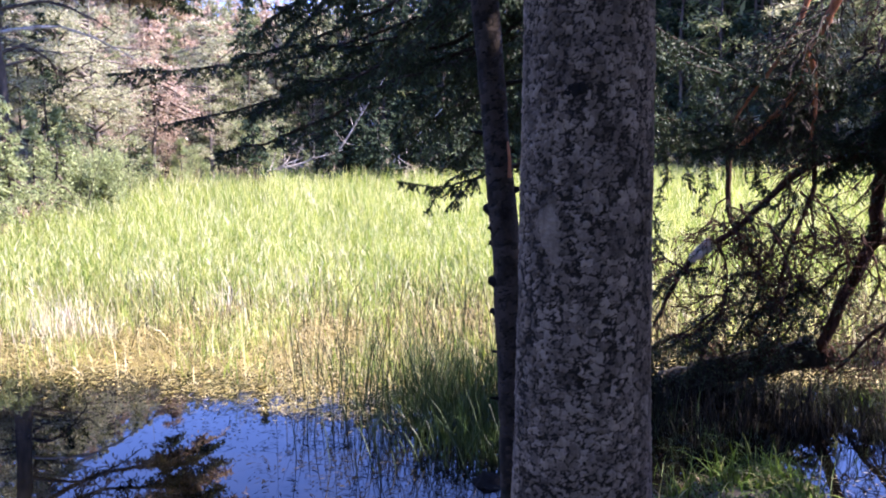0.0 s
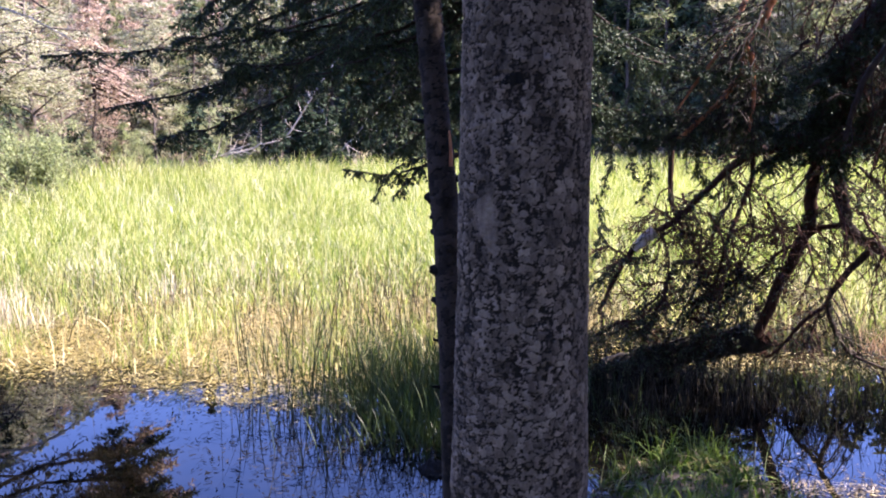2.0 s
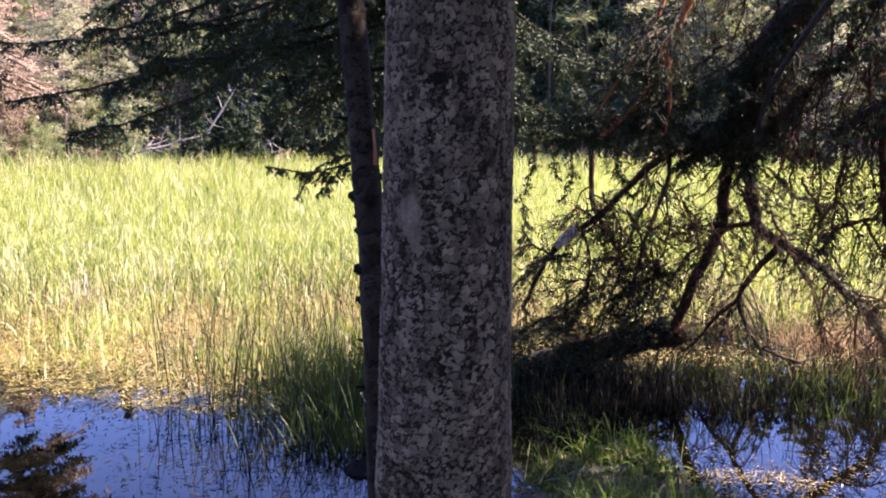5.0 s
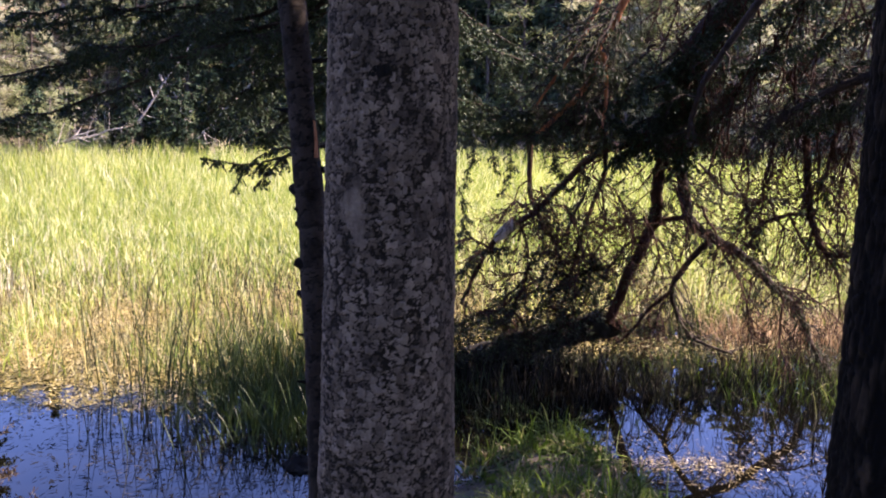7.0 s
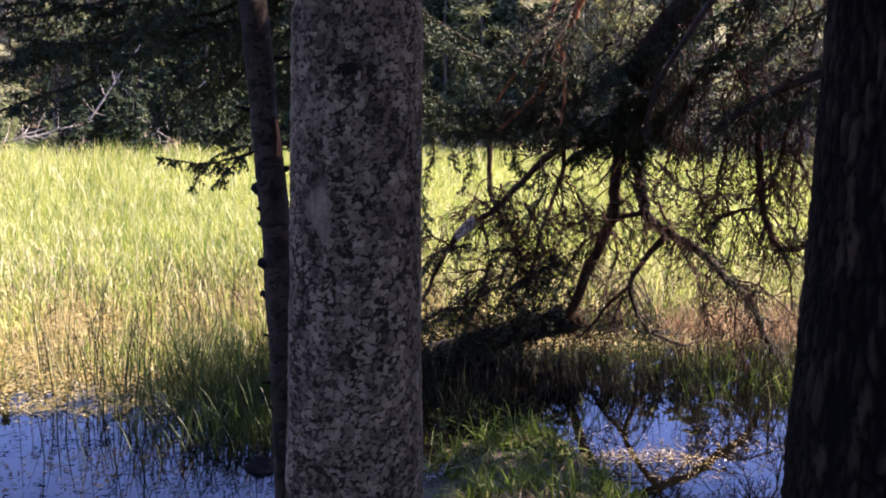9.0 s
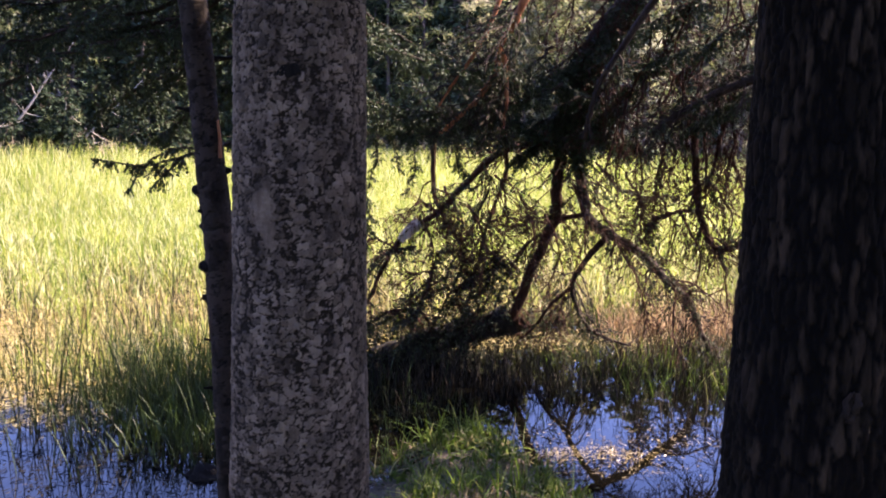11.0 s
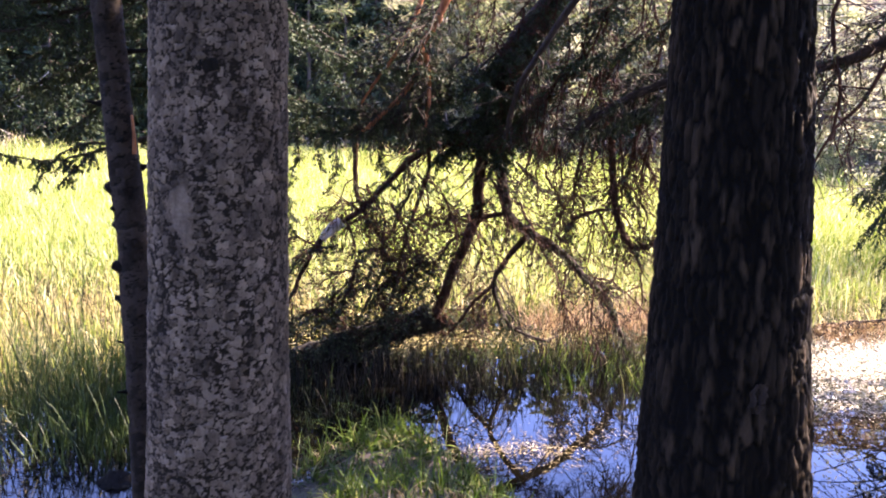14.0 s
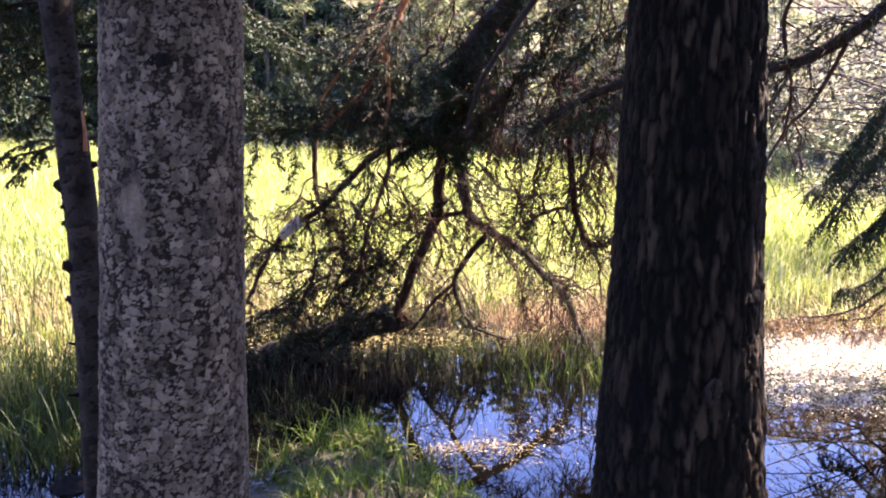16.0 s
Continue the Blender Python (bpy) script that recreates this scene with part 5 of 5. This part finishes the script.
def shrub(rng, name, label, height, reach, stems, leaves, mat, wood, leaf):
    ob = thing(name, label, "bush")
    chunks, ats = [], []
    for q in range(stems):
        a, ln = rng.uniform(0, 6.28), height * rng.uniform(0.6, 1.05)
        w = np.array([math.cos(a) * rng.uniform(0.1, reach), math.sin(a) * rng.uniform(0.1, reach), 1])
        u = np.linspace(0, 1, 6)[:, None]
        path = np.array([math.cos(a), math.sin(a), 0]) * 0.2 + w * ln * u + rng.normal(size=(6, 3)) * 0.04 * u - np.array([0, 0, 0.1])
        chunks.append(tube(path, 0.025, 0.005, 3))
        for tw in side_twigs(rng, path, 6, ln * 0.35, -0.2, 0.8, 0.15):
            chunks.append(tube(tw[::4], 0.008, 0.003, 3))
            k = int(leaves / stems / 6)
            t = rng.uniform(0.1, 1, k)[:, None]
            ats.append(tw[0] * (1 - t) + tw[-1] * t + rng.normal(size=(k, 3)) * 0.09)
    v, f = merge(chunks)
    part("trunk", mesh_of("stems", v, f, wood, smooth=True), ob)
    at = np.concatenate(ats)
    v, f = cards(rng, at, rng.uniform(0.6, 1.4, len(at)) * leaf, rng.uniform(0.3, 0.6, len(at)) * leaf)
    part("leaves", mesh_of("leaves", v, f, mat), ob)
    return ob


rng = np.random.default_rng(33)
KINDS = {
    "green": [far_tree(rng, "pine_tree", "sunlit grey-green pine of the far woods", 11 + q, 1.5, 2.6, 26, 2500, M_FAR_GREEN, M_FARTRUNK, 0.34, slim=0.18) for q in range(3)],
    "dark": [far_tree(rng, "spruce_tree", "dark spruce of the far woods", 12 + q, 0.5, 2.6, 38, 2000, M_FAR_DARK, M_FARTRUNK, 0.32, True) for q in range(3)],
    "dry": [far_tree(rng, "dry_tree", "half-dead tree with pinkish dry twigs", 8 + q, 0.8, 3.2, 38, 4200, M_DRY, M_FARTRUNK, 0.19, True, bare=0.1, slim=0.2) for q in range(2)],
    "pale": [far_tree(rng, "birch_tree", "pale-leaved birch of the far woods", 9 + q, 1.0, 2.4, 28, 2900, M_PALE, M_PALEWOOD, 0.28, slim=0.2) for q in range(2)],
    "backwood": [far_tree(rng, "spruce_tree", "tall tree deep in the far woods", 13 + 0.5 * q, 0.8, 3.2, 20, 850, m, M_FARTRUNK, 0.55, q == 0) for q, m in enumerate((M_FAR_DARK, M_FAR_GREEN, M_FAR_GREEN))],
    "backdry": [far_tree(rng, "dry_tree", "tall half-dry tree deep in the far woods", 12 + q, 0.8, 3.3, 24, 2300, m, M_FARTRUNK, 0.34, q == 0, slim=0.3) for q, m in enumerate((M_DRY, M_PALE))],
    "willow": [shrub(rng, "willow_bush", "pale green willow bush on the far shore", 2.6 + 0.5 * q, 0.6, 14, 4600, M_WILLOW, M_FARTRUNK, 0.085) for q in range(2)],
    "sapling": [far_tree(rng, "spruce_sapling", "pale green young spruce on the far shore", 4.2, 0.1, 1.5, 30, 2600, M_WILLOW, M_FARTRUNK, 0.16, True, at_trunk=0.04, slim=0.3)],
    "understory": [far_tree(rng, "spruce_sapling", "dark young spruce in the shade of the wood", 3.6, 0.1, 1.7, 24, 1300, M_FAR_DARK, M_FARTRUNK, 0.24, True, at_trunk=0.05, slim=0.35)],
    "dryshrub": [shrub(rng, "dry_bush", "leafless brown bush on the far shore", 2.0, 0.9, 12, 1000, M_DRY, M_FARTRUNK, 0.12)],
}
for many in KINDS.values():          # the first of each kind stands far back in the wood
    for q, ob in enumerate(many):
        x, y = -30 + 20 * q, 95 + 3 * q
        ob.location = (x, y, float(land(np.array(x), np.array(y))))


def plant(kind, az, r, scale=1.0, turn=0.0):
    many = KINDS[kind]
    x, y = math.sin(radians(az)) * r, math.cos(radians(az)) * r
    m = Matrix.LocRotScale((x, y, float(land(np.array(x), np.array(y))) - 0.1), Euler((0, 0, turn)), None)
    if r > 15 and kind not in ("willow", "dryshrub", "sapling", "understory"):
        top = -2.0 + r * (0.33 if kind == "dark" else random.uniform(0.26, 0.3)) if az < -14 else 2.0 + r * (random.uniform(0.24, 0.275) + (0.1 if -3 < az < 9.5 else 0.0))
        scale = min(scale, max(0.36, (top - m.translation.z) / 13.5))
    ob = copy_thing(random.choice(many), m)
    ob.scale = (scale * random.uniform(0.9, 1.1),) * 2 + (scale,)
    return tagged(ob, group="woods round the pond")


random.seed(4)
for q in range(120):
    az = -54 + 108 * (q * 0.618034 % 1.0)
    r = float(shore_far(az)) + 2.0 + 12 * random.random() ** 1.3
    mix_by = random.random()
    if az < -18:
        kind = "dry" if mix_by < 0.2 else "green" if mix_by < 0.5 else "pale" if mix_by < 0.92 else "dark"
    elif az < 2:
        kind = "dark" if mix_by < 0.75 else "green"
    elif az < 27:
        kind = "dark" if mix_by < 0.2 else "green" if mix_by < 0.65 else "pale"
    else:
        kind = "pale" if mix_by < 0.6 else "green" if mix_by < 0.72 else "dark" if mix_by < 0.78 else "dry"
    plant(kind, az, r, random.uniform(0.75, 1.15), random.uniform(0, 6.28))
for q in range(52):
    az = -52 + 104 * (q * 0.618034 % 1.0)
    plant(random.choice(["willow", "willow", "dryshrub"]) if az < -15 else random.choice(["willow", "dryshrub", "dryshrub"]), az, float(shore_far(az)) + random.uniform(0.3, 5.0), random.uniform(0.5, 1.1), random.uniform(0, 6.28))
for q in range(125):                  # tall trees that close the wood behind
    az = -54 + 108 * (q * 0.618034 % 1.0)
    plant("backwood" if -18 < az < 28 else "backdry", az, float(shore_far(az)) + random.uniform(9, 30), random.uniform(1.1, 1.45), random.uniform(0, 6.28))
for q in range(44):
    az = -4 + 34 * (q * 0.618034 % 1.0)
    plant("backwood", az, float(shore_far(az)) + random.uniform(5, 20), 1.4, random.uniform(0, 6.28))
for q in range(22):
    az = -50 + 39 * (q * 0.618034 % 1.0)
    plant("backdry" if q % 3 else "backwood", az, float(shore_far(az)) + random.uniform(4, 22), random.uniform(1.15, 1.45), random.uniform(0, 6.28))
plant("dry", -34.0, 40.5, 0.85, 1.0)
plant("pale", -31.0, 41.5, 0.9, 2.2)
plant("pale", -27.5, 43.0, 0.8, 3.1)
plant("green", -29.5, 43.0, 0.8, 3.1)
for q in range(14):
    plant("pale" if q % 2 else "backdry", -31 + 0.65 * q, 47 + 8 * (q * 0.618 % 1.0), 0.9, q)
for q in range(9):
    plant("dark", -19 + 1.5 * q, 43.5 + 2 * (q % 3), random.uniform(1.0, 1.25), q)
for q in range(34):
    plant("dark" if q > 5 else "green", -25 + 0.5 * q, 45 + 5 * (q * 0.618 % 1.0), random.uniform(0.9, 1.3), q)
for q in range(40):
    az = -23 + 17 * (q * 0.618034 % 1.0)
    plant("understory", az, float(shore_far(az)) + 0.4 + 2.5 * random.random(), random.uniform(0.7, 1.3), q)
for q in range(22):
    plant("pale" if q % 3 else "backdry", 35 + 12 * (q * 0.618034 % 1.0), random.uniform(36, 56), 1.0, q)
for q in range(34):                   # dark young trees close the edge of the wood
    az = -36 + 62 * (q * 0.618034 % 1.0)
    plant("understory", az, float(shore_far(az)) + 0.8 + 3.5 * (q % 3), random.uniform(0.75, 1.25), q)
for az, r, name, label, h, reach, mat, cone in (
        (-35.2, 38.0, "dry_tree", "dying conifer with drooping pinkish-brown boughs", 8.8, 3.9, M_DRY, True),
        (-31.2, 43.0, "birch_tree", "pale twiggy birch at the edge of the wood", 7.5, 3.4, M_PALE, False),
        (-43.6, 30.0, "birch_tree", "pale twiggy birch at the edge of the wood", 6.0, 3.0, M_PALE, False),
        (-38.2, 36.0, "birch_tree", "pale twiggy birch at the edge of the wood", 6.8, 3.2, M_PALE, False),
        (-40.8, 33.5, "birch_tree", "pale twiggy birch at the edge of the wood", 5.6, 3.0, M_PALE, False)):
    ob = far_tree(rng, name, label, h, 3.4 if cone else 0.8, reach, 54, 9500, mat, M_FARTRUNK if cone else M_PALEWOOD, 0.15, cone, bare=0.05, slim=0.26)
    x, y = math.sin(radians(az)) * r, math.cos(radians(az)) * r
    ob.location = (x, y, float(land(np.array(x), np.array(y))) - 0.1)
for az, r, z, ln, tilt, turn in ((-27.5, 42.5, 1.3, 4.5, 0.25, 0.4), (-25.0, 43.5, 0.9, 5.0, 0.3, 0.1), (-22.5, 43.0, 1.6, 5.0, 0.6, 2.6), (-20.0, 42.6, 0.8, 4.4, 0.9, -0.3), (-29.5, 41.0, 0.8, 3.6, 0.4, 0.2), (-24.0, 42, 1.3, 4.6, 1.3, 0.5), (-26.0, 44.0, 1.3, 5.0, 0.15, 2.9), (-17.5, 43.2, 1.0, 4.4, 1.2, 2.4)):
    p0 = np.array([math.sin(radians(az)) * r, math.cos(radians(az)) * r, 0])
    p0[2] = float(land(p0[0], p0[1])) + 0.1
    w = np.array([math.cos(turn), math.sin(turn) * 0.4, tilt])
    path = p0 + w * np.linspace(0, ln, 9)[:, None] + rng.normal(size=(9, 3)) * 0.03
    log = thing("fallen_log", "bleached dead trunk fallen aslant at the edge of the wood", "log", tuple(p0))
    v, f = tube(path, 0.07, 0.025, 8, 0.08, rng)
    part("trunk", mesh_of("trunk", v, f, M_GREYWOOD, smooth=True), log)
    for tw in side_twigs(rng, path, 14, 1.6, -0.2, 0.4, 0.1, True):
        v, f = tube(tw, 0.022, 0.006, 5)
        part("branch", mesh_of("branch", v, f, M_GREYWOOD, smooth=True), log)
left_pine = thing("shore_pine", "pine with a grey trunk and bare crooked lower limbs", "tree", (-18.12, 18.6, float(land(np.array(-18.12), np.array(18.6)))))
px_, py_, pz_ = left_pine.location
tz = np.linspace(-0.3, 15, 26)
stem = np.stack([px_ + 0.12 * np.sin(tz * 0.5), py_ + 0.1 * np.cos(tz * 0.4), pz_ + tz], -1)
v, f = tube(stem, 0.27, 0.1, 12, 0.05, rng)
part("trunk", mesh_of("trunk", v, f, M_FARTRUNK, smooth=True), left_pine)
for q in range(7):                   # bare dead limbs low down
    a, z = 1.2 - 0.35 * (q % 4), pz_ + 3.8 + 0.6 * q
    w, ln = np.array([math.cos(a), math.sin(a), 0]), 2.2 + 0.6 * (q * 3 % 4)
    p0 = np.array([px_, py_, z])
    bough(rng, [p0, p0 + w * ln * 0.4 + (0, 0, 0.35), p0 + w * ln * 0.7 + (0, 0, 0.1), p0 + w * ln + (0, 0, -0.5)], 0.9, 9, 0.06, left_pine, None, 0.3, sub=4, wood=M_GREYWOOD if q % 2 else M_FARTRUNK)
for q in range(20):                   # living limbs above, reaching over the reeds
    a, z = 1.25 - 0.28 * (q % 5), pz_ + 6.1 + 0.3 * q
    w, ln = np.array([math.cos(a), math.sin(a), 0]), 7.3 - 0.06 * q - 0.8 * (q % 3)
    p0 = np.array([px_, py_, z])
    bough(rng, [p0, p0 + w * ln * 0.35 + (0, 0, -0.3), p0 + w * ln * 0.7 + (0, 0, 0.2), p0 + w * ln + (0, 0, -0.1)], 1.5, 14, 0.075, left_pine, M_PINE if q % 3 else M_DRY, 0.15, 18, 0.17, 0.055, 6, M_FARTRUNK, spread=1.0)
    mid = p0 + w * ln * 0.6 + (0, 0, 0.1)
    for k in (-0.5, 0.0, 0.5):        # the limb forks into a dense brown-green end
        u = np.array([math.cos(a + k), math.sin(a + k), 0])
        bough(rng, [mid, mid + u * 1.2 + (0, 0, 0.15), mid + u * 2.3 + (0, 0, -0.3)], 0.9, 12, 0.035, left_pine, M_DRY if (q + int(2 * k)) % 3 == 0 else M_PINE, 0.2, 42, 0.17, 0.055, 5, M_FARTRUNK, spread=1.0)
round_willow = shrub(rng, "willow_bush", "round grey-green willow bush at the edge of the reeds", 3.5, 0.3, 30, 17000, M_WILLOW, M_FARTRUNK, 0.1)
round_willow.location = (-18.3, 22.9, 0.0)
side_tree = far_tree(rng, "dry_tree", "half-bare tree with crooked twigs on the near shore", 8.0, 1.2, 4.6, 130, 12000, M_PALE, M_FARTRUNK, 0.1, bare=0.3, at_trunk=0.07, slim=0.3, thin=0.3)
side_tree.location = (12.6, 12.0, max(-0.2, float(land(np.array(12.6), np.array(12.0)))))
for az, r, s in [(-37.4, 33.5, 0.9), (-40.3, 28.5, 0.95), (-36.6, 35.8, 0.7)]:
    plant("willow", az, r, s, az)
for az, r, s in [(-43.4, 24.3, 0.95), (-42.2, 26, 0.85), (-41.2, 27.3, 0.9), (-45.2, 23, 0.9), (-33.4, 38.4, 0.75), (-35.4, 37.5, 0.6)]:
    plant("sapling", az, r, s, az)
for q in range(210):
    az = -47 + 36 * (q * 0.618034 % 1.0)
    plant(("backdry", "pale", "backdry", "green")[q % 4], az, random.uniform(46, 82), random.uniform(0.75, 1.2), random.uniform(0, 6.28))
for q in range(44):
    plant(("backdry", "pale", "green")[q % 3], -38 + 13 * (q * 0.618034 % 1.0), random.uniform(48, 66), 1.0, random.uniform(0, 6.28))
for q in range(70):                   # the wood that climbs the slope behind
    az = -44 + 82 * (q * 0.618034 % 1.0)
    plant("backdry" if az < -18 or q % 5 == 0 else "backwood", az, random.uniform(56, 80), random.uniform(0.7, 1.2), random.uniform(0, 6.28))
for q in range(18):                   # a stand of tall dark spruces
    plant("dark", -2.5 + 11.5 * (q * 0.618034 % 1.0), 46 + 9 * (q * 0.37 % 1.0), 1.75, q)
for q in range(38):                   # unseen trees added behind the viewer to block skylight
    az = random.uniform(90, 270)
    plant("backwood", az, random.uniform(5.5, 18), random.uniform(0.8, 1.1), random.uniform(0, 6.28))
